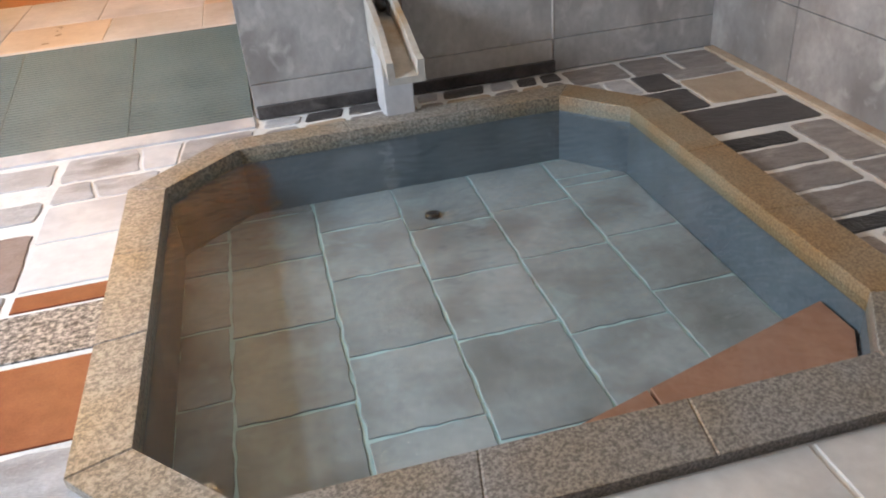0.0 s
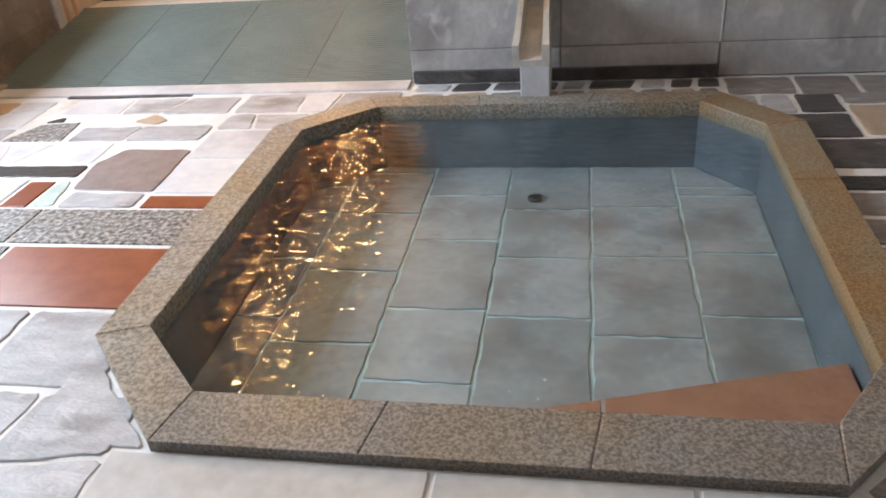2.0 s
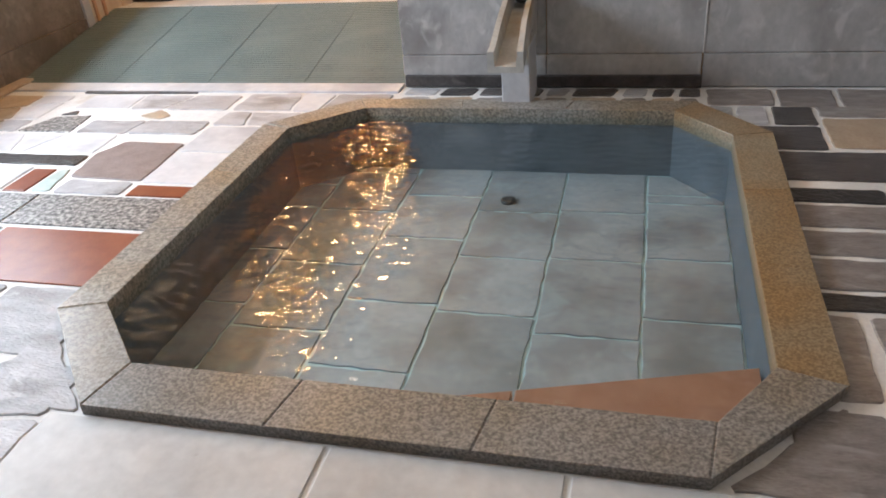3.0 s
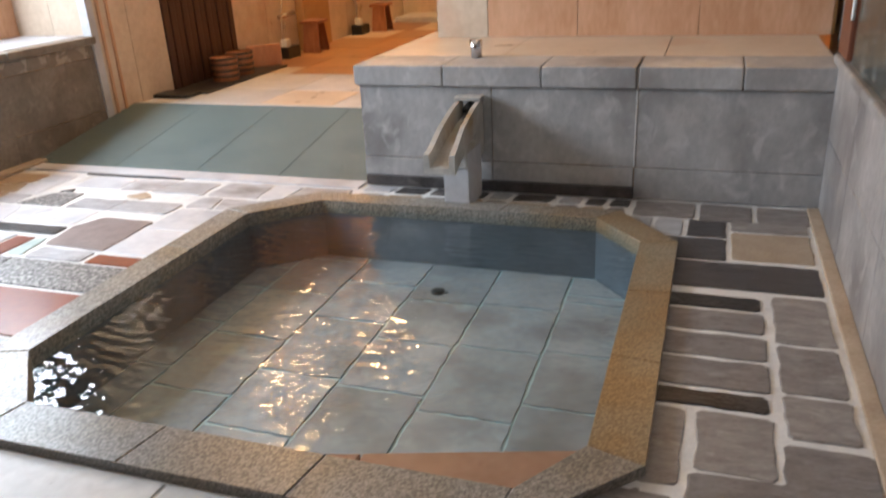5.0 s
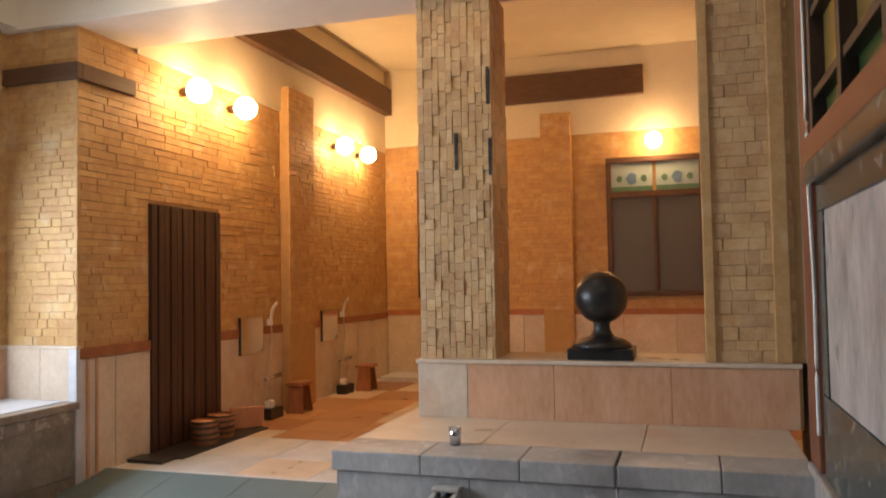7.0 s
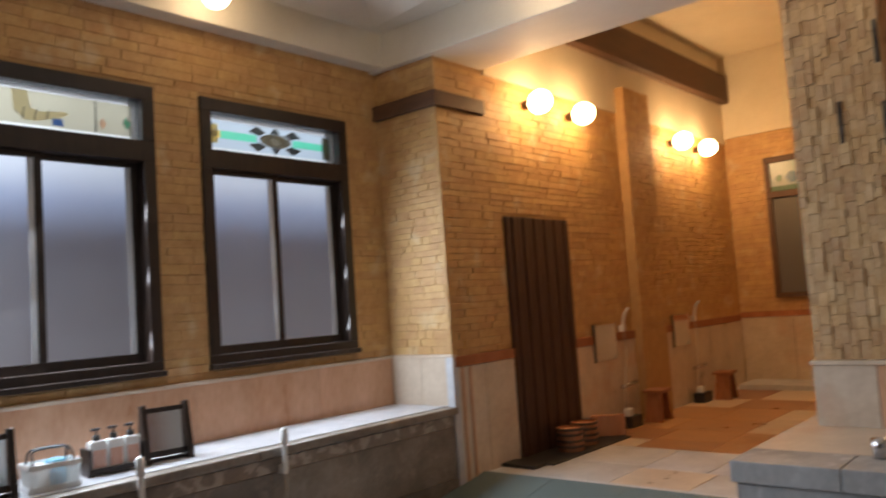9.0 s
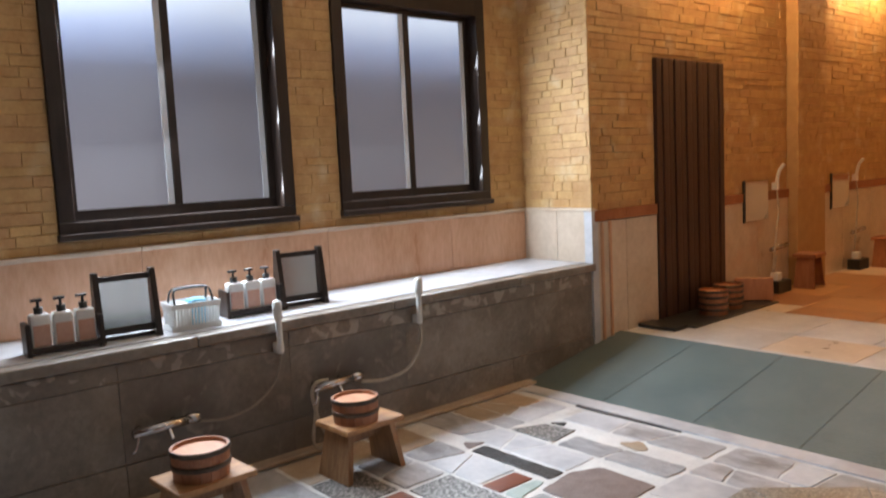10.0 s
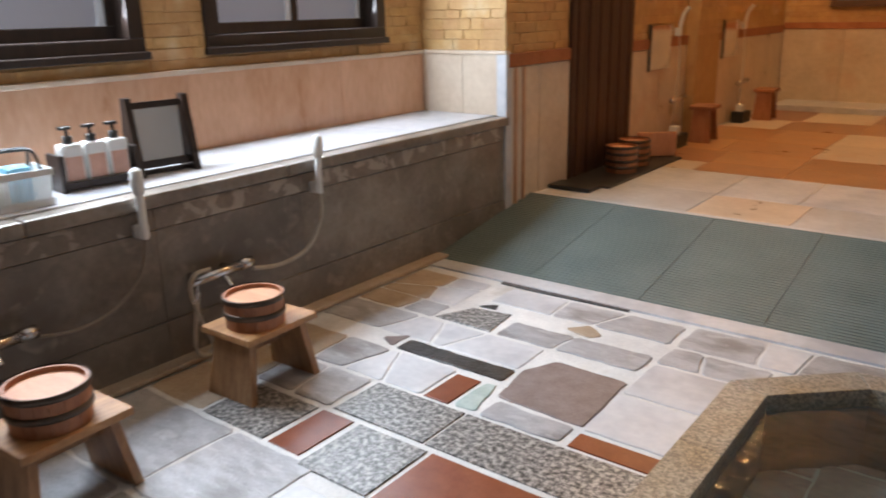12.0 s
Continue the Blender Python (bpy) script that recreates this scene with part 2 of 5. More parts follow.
M["bluep"] = mat("blue_packet", (0.10, 0.35, 0.55), (0.25, 0.55, 0.7), 0.3, 20, 60, 0.05)
M["mirror"] = mat("mirror_glass", (0.78, 0.80, 0.80), (0.82, 0.83, 0.83), 0.06, 3, 20, 0.0, metal=1.0)
M["greenm"] = mat("dark_green_marble", (0.014, 0.022, 0.018), (0.06, 0.07, 0.06), 0.2, 7, 30, 0.1, patch=(0.24, 0.25, 0.23), patch_at=(0.58, 0.66), patch_scale=11)
M["veinm"] = mat("veined_white_marble", (0.32, 0.32, 0.33), (0.50, 0.495, 0.49), 0.2, 3.5, 18, 0.1, stretch=(1, 1.6, 0.8), stain=(0.26, 0.25, 0.26), stain_at=(0.54, 0.66), patch=(0.18, 0.18, 0.19), patch_at=(0.60, 0.66), patch_scale=5)
M["farpave"] = mat("orange_brown_paving", (0.34, 0.16, 0.07), (0.50, 0.27, 0.13), 0.3, 4, 40, 0.2, 0.25, 0.01)
M["curtain"] = mat("dark_brown_slatted_door", (0.045, 0.018, 0.010), (0.085, 0.038, 0.022), 0.5, 5, 60, 0.2, stretch=(5, 5, 0.5))
# pale colour standing in for daylight along the pane edges
M["sash"] = mat("pale_daylight_strip", (0.62, 0.64, 0.67), (0.75, 0.77, 0.8), 0.4, 4, 40, 0.05)
M["spout"] = mat("pale_limestone", (0.38, 0.36, 0.33), (0.57, 0.55, 0.51), 0.5, 8, 50, 0.4, stain=(0.34, 0.24, 0.13), stain_at=(0.55, 0.72))


def plain(name, color, rough=0.4, emit=None, strength=0.0, trans=0.0, alpha=1.0):
    m = bpy.data.materials.new(name)
    m.use_nodes = True
    b = m.node_tree.nodes["Principled BSDF"]
    b.inputs["Base Color"].default_value, b.inputs["Roughness"].default_value = (*color, 1), rough
    b.inputs["Transmission Weight"].default_value = trans
    if emit:
        b.inputs["Emission Color"].default_value, b.inputs["Emission Strength"].default_value = (*emit, 1), strength
    return m


M["globe"] = plain("lit_opal_globe", (0.9, 0.85, 0.75), 0.3, (1.0, 0.60, 0.27), 64.0)
M["globe_dim"] = plain("lit_ceiling_globe", (0.9, 0.85, 0.75), 0.3, (1.0, 0.72, 0.42), 17.0)
M["frost"] = plain("frosted_glass", (0.86, 0.88, 0.92), 0.34, trans=0.95)
for nm, c in (("g_clear", (0.50, 0.59, 0.68)), ("g_green", (0.12, 0.62, 0.42)), ("g_olive", (0.42, 0.40, 0.31)), ("g_white", (0.92, 0.94, 0.95)),
              ("g_yellow", (0.75, 0.55, 0.16)), ("g_blue", (0.08, 0.22, 0.75)), ("g_cream", (0.85, 0.76, 0.52)), ("g_pink", (0.85, 0.6, 0.5)), ("g_dgreen", (0.08, 0.25, 0.06)), ("g_umber", (0.22, 0.18, 0.11)), ("g_dark", (0.07, 0.075, 0.07))):
    M[nm] = plain(nm.replace("g_", "stained_glass_"), c, 0.35, trans=0.85)


def water_material():
    m = bpy.data.materials.new("bath_water")
    m.use_nodes = True
    n, l = m.node_tree.nodes, m.node_tree.links
    n.remove(n["Principled BSDF"])
    tr = n.new("ShaderNodeBsdfTransparent")
    tr.inputs["Color"].default_value = (0.88, 0.96, 0.99, 1)
    gl = n.new("ShaderNodeBsdfGlossy")
    gl.inputs["Roughness"].default_value = 0.01
    mix = n.new("ShaderNodeMixShader")
    lw = n.new("ShaderNodeLayerWeight")
    lw.inputs["Blend"].default_value = 0.5
    pw = n.new("ShaderNodeMath")
    pw.operation = "POWER"
    pw.inputs[1].default_value = 4.0
    fz = n.new("ShaderNodeMath")
    fz.operation = "MULTIPLY_ADD"
    fz.inputs[1].default_value, fz.inputs[2].default_value = 0.95, 0.025
    l.new(lw.outputs["Facing"], pw.inputs[0])
    l.new(pw.outputs[0], fz.inputs[0])
    geo = n.new("ShaderNodeNewGeometry")
    mp = n.new("ShaderNodeMapping")
    mp.inputs["Scale"].default_value = (1.0, 1.7, 1.0)
    t1 = n.new("ShaderNodeTexNoise")
    t1.inputs["Scale"].default_value, t1.inputs["Detail"].default_value = 14.0, 0.2
    bp = n.new("ShaderNodeBump")
    bp.inputs["Strength"].default_value, bp.inputs["Distance"].default_value = 1.0, 0.0058
    l.new(geo.outputs["Position"], mp.inputs["Vector"])
    l.new(mp.outputs[0], t1.inputs["Vector"])
    l.new(t1.outputs["Fac"], bp.inputs["Height"])
    l.new(bp.outputs[0], gl.inputs["Normal"])
    l.new(bp.outputs[0], lw.inputs["Normal"])
    l.new(fz.outputs[0], mix.inputs[0])
    l.new(tr.outputs[0], mix.inputs[1])
    l.new(gl.outputs[0], mix.inputs[2])
    l.new(mix.outputs[0], n["Material Output"].inputs["Surface"])
    return m


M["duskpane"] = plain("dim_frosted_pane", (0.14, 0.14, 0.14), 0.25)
for nm, c in (("lead_pale", (0.33, 0.42, 0.44)), ("lead_green", (0.10, 0.19, 0.13)), ("lead_blue", (0.13, 0.22, 0.34))):
    M[nm] = plain(nm.replace("lead_", "leaded_glass_"), c, 0.2)
M["water"] = water_material()


def outside_material():
    """Glowing distance outside the frosted windows: daylight painted pale at the top, dim below."""
    m = bpy.data.materials.new("outside_distance")
    m.use_nodes = True
    n, l = m.node_tree.nodes, m.node_tree.links
    n.remove(n["Principled BSDF"])
    em = n.new("ShaderNodeEmission")
    geo = n.new("ShaderNodeNewGeometry")
    sep = n.new("ShaderNodeSeparateXYZ")
    l.new(geo.outputs["Position"], sep.inputs[0])
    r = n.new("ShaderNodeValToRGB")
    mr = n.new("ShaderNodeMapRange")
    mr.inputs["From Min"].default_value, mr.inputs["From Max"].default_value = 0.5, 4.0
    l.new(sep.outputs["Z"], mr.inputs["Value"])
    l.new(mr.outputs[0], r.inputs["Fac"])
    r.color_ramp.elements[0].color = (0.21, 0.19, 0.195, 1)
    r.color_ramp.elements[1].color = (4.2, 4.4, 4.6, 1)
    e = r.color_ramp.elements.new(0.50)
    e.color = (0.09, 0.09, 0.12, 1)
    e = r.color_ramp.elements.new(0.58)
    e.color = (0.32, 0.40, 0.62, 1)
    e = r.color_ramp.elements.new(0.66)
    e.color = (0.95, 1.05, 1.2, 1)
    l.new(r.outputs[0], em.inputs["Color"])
    # glow raised towards low y, painted as brighter sky
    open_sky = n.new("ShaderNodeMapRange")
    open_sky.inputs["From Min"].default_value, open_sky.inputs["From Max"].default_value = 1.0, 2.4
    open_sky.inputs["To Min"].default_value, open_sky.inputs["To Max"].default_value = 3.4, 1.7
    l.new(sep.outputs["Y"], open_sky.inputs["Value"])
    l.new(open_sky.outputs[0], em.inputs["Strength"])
    l.new(em.outputs[0], n["Material Output"].inputs["Surface"])
    return m


M["outside"] = outside_material()


# ---- mesh helpers ----
def part(name, bm, material, parent=None, label=""):
    me = bpy.data.meshes.new(name)
    bmesh.ops.recalc_face_normals(bm, faces=bm.faces)
    bm.to_mesh(me)
    bm.free()
    ob = new(name, me)
    me.materials.append(M[material])
    if parent:
        ob.parent = parent
    if label:
        tagged(ob, label)
    return ob


def smooth(ob):
    ob.data.polygons.foreach_set("use_smooth", [True] * len(ob.data.polygons))
    return ob


def box(bm, x0, y0, z0, x1, y1, z1, bev=0.0, m=None):
    c = Matrix.Translation(((x0 + x1) / 2, (y0 + y1) / 2, (z0 + z1) / 2)) @ Matrix.Diagonal((abs(x1 - x0), abs(y1 - y0), abs(z1 - z0), 1))
    r = bmesh.ops.create_cube(bm, size=1.0, matrix=(m @ c) if m else c)
    if bev:
        es = list({e for v in r["verts"] for e in v.link_edges})
        bmesh.ops.bevel(bm, geom=es, offset=bev, segments=2, profile=0.6, affect="EDGES")
    return bm


def boxm(*a, bev=0.0, m=None):
    return box(bmesh.new(), *a, bev=bev, m=m)


def prism(pts, z0, z1, inset=0.0, bm=None):
    bm = bm or bmesh.new()
    cx, cy = sum(p[0] for p in pts) / len(pts), sum(p[1] for p in pts) / len(pts)

    def shrunk(d):
        out = []
        for x, y in pts:
            r = math.hypot(x - cx, y - cy) or 1
            out.append((x - (x - cx) / r * d, y - (y - cy) / r * d))
        return out
    rings = [[bm.verts.new((x, y, z0)) for x, y in pts], [bm.verts.new((x, y, z1 - inset * 0.6)) for x, y in pts]]
    if inset:
        rings.append([bm.verts.new((x, y, z1)) for x, y in shrunk(inset)])
    k = len(pts)
    for a, b in zip(rings, rings[1:]):
        for i in range(k):
            bm.faces.new((a[i], a[(i + 1) % k], b[(i + 1) % k], b[i]))
    bm.faces.new(rings[-1])
    bm.faces.new(rings[0][::-1])
    return bm


def lathe(profile, segs=32, m=None):
    """A turned body from (radius, z) rows."""
    bm = bmesh.new()
    m = m or Matrix.Identity(4)
    rings = []
    for r, z in profile:
        if r < 1e-5:
            rings.append([bm.verts.new(m @ Vector((0, 0, z)))])
        else:
            rings.append([bm.verts.new(m @ Vector((r * math.cos(2 * math.pi * i / segs), r * math.sin(2 * math.pi * i / segs), z))) for i in range(segs)])
    for a, b in zip(rings, rings[1:]):
        for i in range(segs):
            j = (i + 1) % segs
            if len(a) == 1 and len(b) == 1:
                continue
            if len(a) == 1:
                bm.faces.new((a[0], b[j], b[i]))
            elif len(b) == 1:
                bm.faces.new((a[i], a[j], b[0]))
            else:
                bm.faces.new((a[i], a[j], b[j], b[i]))
    return bm


def tube(name, pts, radius, material, parent=None, label="", segs=8):
    """A round bar or hose along a smooth line through the points."""
    P = [Vector(p) for p in pts]
    path = []
    for i in range(len(P) - 1):
        p0, p1, p2, p3 = P[max(i - 1, 0)], P[i], P[i + 1], P[min(i + 2, len(P) - 1)]
        steps = 8 if len(P) > 2 else 1
        for s in range(steps):
            t = s / steps
            path.append(0.5 * ((2 * p1) + (p2 - p0) * t + (2 * p0 - 5 * p1 + 4 * p2 - p3) * t * t + (3 * p1 - p0 - 3 * p2 + p3) * t ** 3))
    path.append(P[-1])
    bm = bmesh.new()
    rings = []
    for i, p in enumerate(path):
        d = (path[min(i + 1, len(path) - 1)] - path[max(i - 1, 0)]).normalized()
        q = d.to_track_quat("Z", "Y").to_matrix()
        rings.append([bm.verts.new(p + q @ Vector((radius * math.cos(2 * math.pi * k / segs), radius * math.sin(2 * math.pi * k / segs), 0))) for k in range(segs)])
    for a, b in zip(rings, rings[1:]):
        for k in range(segs):
            bm.faces.new((a[k], a[(k + 1) % segs], b[(k + 1) % segs], b[k]))
    bm.faces.new(rings[0])
    bm.faces.new(rings[-1])
    return smooth(part(name, bm, material, parent, label))


def thing(name, label, category, group="", at=(0, 0, 0), rz=0, kind=""):
    e = new(name)
    e.matrix_basis = pose(*at, 0, 0, rz)
    return tagged(e, label, category, group, kind)


def structure(name, bm, material, label="", category="wall"):
    return tagged(part(name, bm, material), label, category, "", "structure")


def cut_rect(x0, y0, x1, y1, w, h, jit, rng, out):
    """Splits a rectangle at uneven places into pieces of about w by h."""
    dx, dy = x1 - x0, y1 - y0
    if dx > w * 1.5 and dx / w >= dy / h:
        c = x0 + dx * rng.uniform(0.5 - jit, 0.5 + jit)
        cut_rect(x0, y0, c, y1, w, h, jit, rng, out)
        cut_rect(c, y0, x1, y1, w, h, jit, rng, out)
    elif dy > h * 1.5:
        c = y0 + dy * rng.uniform(0.5 - jit, 0.5 + jit)
        cut_rect(x0, y0, x1, c, w, h, jit, rng, out)
        cut_rect(x0, c, x1, y1, w, h, jit, rng, out)
    else:
        out.append((x0, y0, x1, y1))
    return out


def strip_rows(u0, u1, v0, v1, length, height, rng, holes=()):
    """Courses of split stone: rows of height, stones of uneven length, leaving holes open."""
    out = []
    v = v0
    while v < v1 - 0.01:
        h = min(height * rng.uniform(0.8, 1.25), v1 - v)
        u = u0 - rng.uniform(0, length)
        while u < u1:
            w = length * rng.uniform(0.55, 1.5)
            a, b = max(u, u0), min(u + w, u1)
            spans = [(a, b)]
            for hu0, hu1, hv0, hv1 in holes:
                if v + h > hv0 + 0.005 and v < hv1 - 0.005:
                    nxt = []
                    for p, q in spans:
                        if q <= hu0 or p >= hu1:
                            nxt.append((p, q))
                        else:
                            if p < hu0:
                                nxt.append((p, hu0))
                            if q > hu1:
                                nxt.append((hu1, q))
                    spans = nxt
            out += [(p, v, q, v + h) for p, q in spans if q - p > 0.015]
            u += w
        v += h
    return out


def stone_face(cells, place, material, parent, near, gap=0.0008, proud=(0.004, 0.011), name="stone_strip"):
    """Stones on a wall. place(u, v, d): the point d proud of the wall. Those for which near() holds are pieces of their own."""
    rng = random.Random(len(cells))
    verts, faces = [], []
    count = 0
    for u0, v0, u1, v1 in cells:
        d = rng.uniform(*proud)
        k = 0.004
        ring = [(u0 + gap / 2, v0 + gap / 2), (u1 - gap / 2, v0 + gap / 2), (u1 - gap / 2, v1 - gap / 2), (u0 + gap / 2, v1 - gap / 2)]
        cu, cv = (u0 + u1) / 2, (v0 + v1) / 2
        pts = [place(u, v, -0.01) for u, v in ring] + [place(u, v, d - k) for u, v in ring]
        pts += [place(u + math.copysign(k, cu - u), v + math.copysign(k, cv - v), d + rng.uniform(-0.003, 0.003)) for u, v in ring]
        fs = [(i, (i + 1) % 4, 4 + (i + 1) % 4, 4 + i) for i in range(4)] + [(4 + i, 4 + (i + 1) % 4, 8 + (i + 1) % 4, 8 + i) for i in range(4)] + [(8, 9, 10, 11)]
        if near(cu, cv) and count < 290:
            me = bpy.data.meshes.new(name)
            me.from_pydata(pts, [], fs)
            me.materials.append(M[material])
            new(name, me).parent = parent
            count += 1
        else:
            o = len(verts)
            verts += pts
            faces += [tuple(o + i for i in f) for f in fs]
    if verts:
        me = bpy.data.meshes.new(name + "s")
        me.from_pydata(verts, [], faces)
        me.materials.append(M[material])
        ob = new(name + "s", me)
        ob.parent = parent
        tagged(ob, kind="stuff")


edge_rng = random.Random(77)


def worn_outline(pts, amount, step=0.05, corner=0.008):
    """The outline with softened corners and hand-broken edges."""
    out = []
    k = len(pts)
    for i in range(k):
        p, q = Vector(pts[i]), Vector(pts[(i + 1) % k])
        d = q - p
        if d.length < 0.03:
            out.append(tuple(p))
            continue
        nrm = Vector((-d.y, d.x)).normalized()
        c = min(corner + amount, d.length * 0.2) / d.length
        n = max(1, int(d.length * (1 - 2 * c) / step))
        for j in range(n + 1):
            t = c + (1 - 2 * c) * j / n
            out.append(tuple(p + d * t + nrm * edge_rng.uniform(-amount, amount)))
    return out


# ---- structure ----
LEDGE_X, WIN_X, RIGHT_X, FAR_Z = -2.65, -3.35, 2.43, 0.18
WINDOWS = ((1.03, 2.46), (2.82, 4.22))
WZ0, WZ1 = 1.28, 3.22

fl = bmesh.new()
for a in ((-2.75, -2.2, -0.52, 3.9), (1.66, -2.2, 2.45, 3.9), (-0.52, -2.2, 1.66, 1.24), (-0.52, 3.42, 1.66, 3.9)):
    box(fl, a[0], a[1], -0.5, a[2], a[3], -0.006)
box(fl, -2.75, 3.9, -0.5, 2.45, 4.95, -0.02)
for p in ([(-0.53, 1.23), (-0.30, 1.23), (-0.53, 1.47)], [(1.67, 1.23), (1.67, 1.42), (1.49, 1.23)], [(-0.53, 3.43), (-0.53, 3.17), (-0.30, 3.43)], [(1.67, 3.43), (1.50, 3.43), (1.67, 3.20)]):
    prism(p, -0.2, -0.007, 0, fl)
floor = structure("floor", fl, "grout", "crazy-paved stone floor with white grout joints", "floor")
far_floor = structure("floor_far", boxm(-2.75, 4.9, -0.5, 3.2, 11.2, FAR_Z - 0.006), "grout", "warm-toned paved floor of the raised washing room", "floor")

# window wall with two openings
ww = bmesh.new()
X0, X1 = WIN_X - 0.22, WIN_X
box(ww, X0, -2.2, 0, X1, 4.63, WZ0)
box(ww, X0, -2.2, WZ1, X1, 4.63, 3.95)
for a, b in ((-2.2, WINDOWS[0][0]), (WINDOWS[0][1], WINDOWS[1][0]), (WINDOWS[1][1], 4.63)):
    box(ww, X0, a, WZ0, X1, b, WZ1)
wall_window = structure("wall_window", ww, "joint", "yellow split-stone wall with two dark-framed windows")

pier = structure("wall_pier", boxm(-3.57, 4.63, 0, -2.65, 11.3, 4.95), "joint", "yellow split-stone pier and side wall of the far room")
wall_back = structure("wall_back", boxm(-2.65, 11.1, 0, 3.4, 11.3, 4.95), "joint", "yellow split-stone back wall with cream plaster above")
rw = bmesh.new()
box(rw, RIGHT_X, -2.2, 0, RIGHT_X + 0.2, 2.1 - 3.0, 3.95)
box(rw, RIGHT_X, -0.9, 0, RIGHT_X + 0.2, 3.79, 2.25)
box(rw, RIGHT_X, -0.9, 3.1, RIGHT_X + 0.2, 3.79, 3.95)
box(rw, RIGHT_X + 0.12, 3.79, 0, RIGHT_X + 0.3, 5.3, 3.95)
wall_right = structure("wall_right", rw, "wallgrey", "wall clad in grey stone and dark green marble")
wall_far_right = structure("wall_far_right", boxm(3.2, 5.3, 0, 3.4, 11.2, 4.95), "strip", "yellow stone wall closing the far room")
# rear wall, never in view: its dark wood is made up to cut bounce
bw = bmesh.new()
box(bw, -3.57, -2.4, 0, 2.63, -2.2, 3.95)
wall_rear = structure("wall_rear", bw, "beamwood", "unseen rear wall, added dark to cut bounced light")

# ceilings
cl = bmesh.new()
box(cl, -3.57, -2.4, 4.02, 2.7, 4.6, 4.12)
for a in ((-3.35, -2.2, -3.18, 4.6), (2.28, -2.2, 2.43, 4.6)):
    box(cl, a[0], a[1], 3.72, a[2], a[3], 4.03)
tagged(part("ceiling", cl, "ceil"), "cream painted coffered ceiling with deep cornice", "ceiling", "", "structure")
fold = bmesh.new()
for x0, x1 in ((-3.1, -0.5), (-0.5, 2.2)):
    cx = (x0 + x1) / 2
    for y0, y1 in ((-2.0, 1.2), (1.2, 4.4)):
        cy = (y0 + y1) / 2
        top = fold.verts.new((cx, cy, 4.019))
        rim = [fold.verts.new(p) for p in ((x0, y0, 4.015), (cx, y0 + 0.5, 3.82), (x1, y0, 4.015), (x1 - 0.5, cy, 3.82), (x1, y1, 4.015), (cx, y1 - 0.5, 3.82), (x0, y1, 4.015), (x0 + 0.5, cy, 3.82))]
        for i in range(8):
            fold.faces.new((top, rim[i], rim[(i + 1) % 8]))
tagged(part("ceiling_fold", fold, "ceil"), "folded star-shaped plaster panels of the ceiling", "ceiling", "", "structure")
structure("ceiling_beam", boxm(-3.4, 4.56, 3.70, 2.6, 5.3, 4.1, bev=0.012), "ceil", "wide cream painted beam between the two rooms", "beam")
structure("ceiling_far", boxm(-2.7, 5.2, 4.95, 3.4, 11.3, 5.05), "plaster", "cream plaster ceiling of the far room", "ceiling")
structure("wall_over_beam", boxm(-2.65, 5.2, 4.1, 3.3, 5.3, 4.95), "plaster", "cream plaster above the beam")

# plaster bands above the far stonework
structure("plaster_side", boxm(-2.65, 5.3, 3.66, -2.625, 11.1, 4.95), "plaster", "cream plaster above the stone of the side wall", "plaster")
structure("plaster_back", boxm(-2.625, 11.07, 3.74, 3.2, 11.1, 4.95), "plaster", "cream plaster above the stone of the back wall", "plaster")
structure("beam_side", boxm(-2.625, 5.3, 4.25, -2.5, 11.06, 4.66, bev=0.01), "beamwood", "dark brown wooden beam along the side wall", "beam")
structure("beam_back", boxm(-0.75, 10.95, 4.25, 1.34, 11.07, 4.66, bev=0.01), "beamwood", "dark brown wooden beam end on the back wall", "beam")

# low ledge along the window wall
structure("ledge_wall", boxm(-3.35, -2.2, 0, LEDGE_X, 4.63, 0.704), "joint", "low stone ledge wall below the windows", "ledge")
rng = random.Random(4)
lw = bpy.data.objects["ledge_wall"]
y = -2.2
while y < 4.62:
    w = min(rng.uniform(0.75, 0.95), 4.63 - y)
    for z0, z1, d in ((0.005, 0.20, 0.016), (0.203, 0.608, 0.008), (0.611, 0.70, 0.010)):
        part("slab", boxm(LEDGE_X - 0.01, y + 0.0007, z0, LEDGE_X + d + rng.uniform(0, 0.003), y + w - 0.0007, z1, bev=0.003), "chipped" if z0 > 0.6 else "ledgegrey", lw)
    y += w
y = -2.2
while y < 4.6:
    w = min(rng.uniform(0.9, 1.3), 4.63 - y)
    part("coping_slab", boxm(-3.35, y + 0.001, 0.705, LEDGE_X - 0.075, y + w - 0.001, 0.77, bev=0.004), "whitem", lw, "white marble ledge top")
    part("coping_edge", boxm(LEDGE_X - 0.072, y + 0.001, 0.705, LEDGE_X + 0.035, y + w - 0.001, 0.766, bev=0.015), "ledgegrey", lw, "rounded brown-grey ledge edge")
    part("splash_slab", boxm(-3.349, y + 0.001, 0.77, -3.325, y + w - 0.001, 1.165, bev=0.003), "peach", lw, "peach marble splashback")
    part("splash_cap", boxm(-3.349, y + 0.001, 1.165, -3.305, y + w - 0.001, 1.19, bev=0.006), "cream", lw, "cream marble cap strip")
    y += w
tagged(part("foot_trim", boxm(LEDGE_X, -2.2, 0, LEDGE_X + 0.10, 3.85, 0.025, bev=0.012), "tanstone"), "tan stone kerb along the foot of the ledge", "trim", "", "structure")

# split-stone courses of the window wall
cells = strip_rows(-2.2, 4.63, 1.19, 3.74, 0.26, 0.062, random.Random(1), [(a - 0.0, b + 0.0, WZ0, WZ1) for a, b in WINDOWS])
stone_face(cells, lambda u, v, d: (WIN_X + d, u, v), "strip", wall_window, lambda u, v: 2.4 < u < 2.9 or u > 4.2)
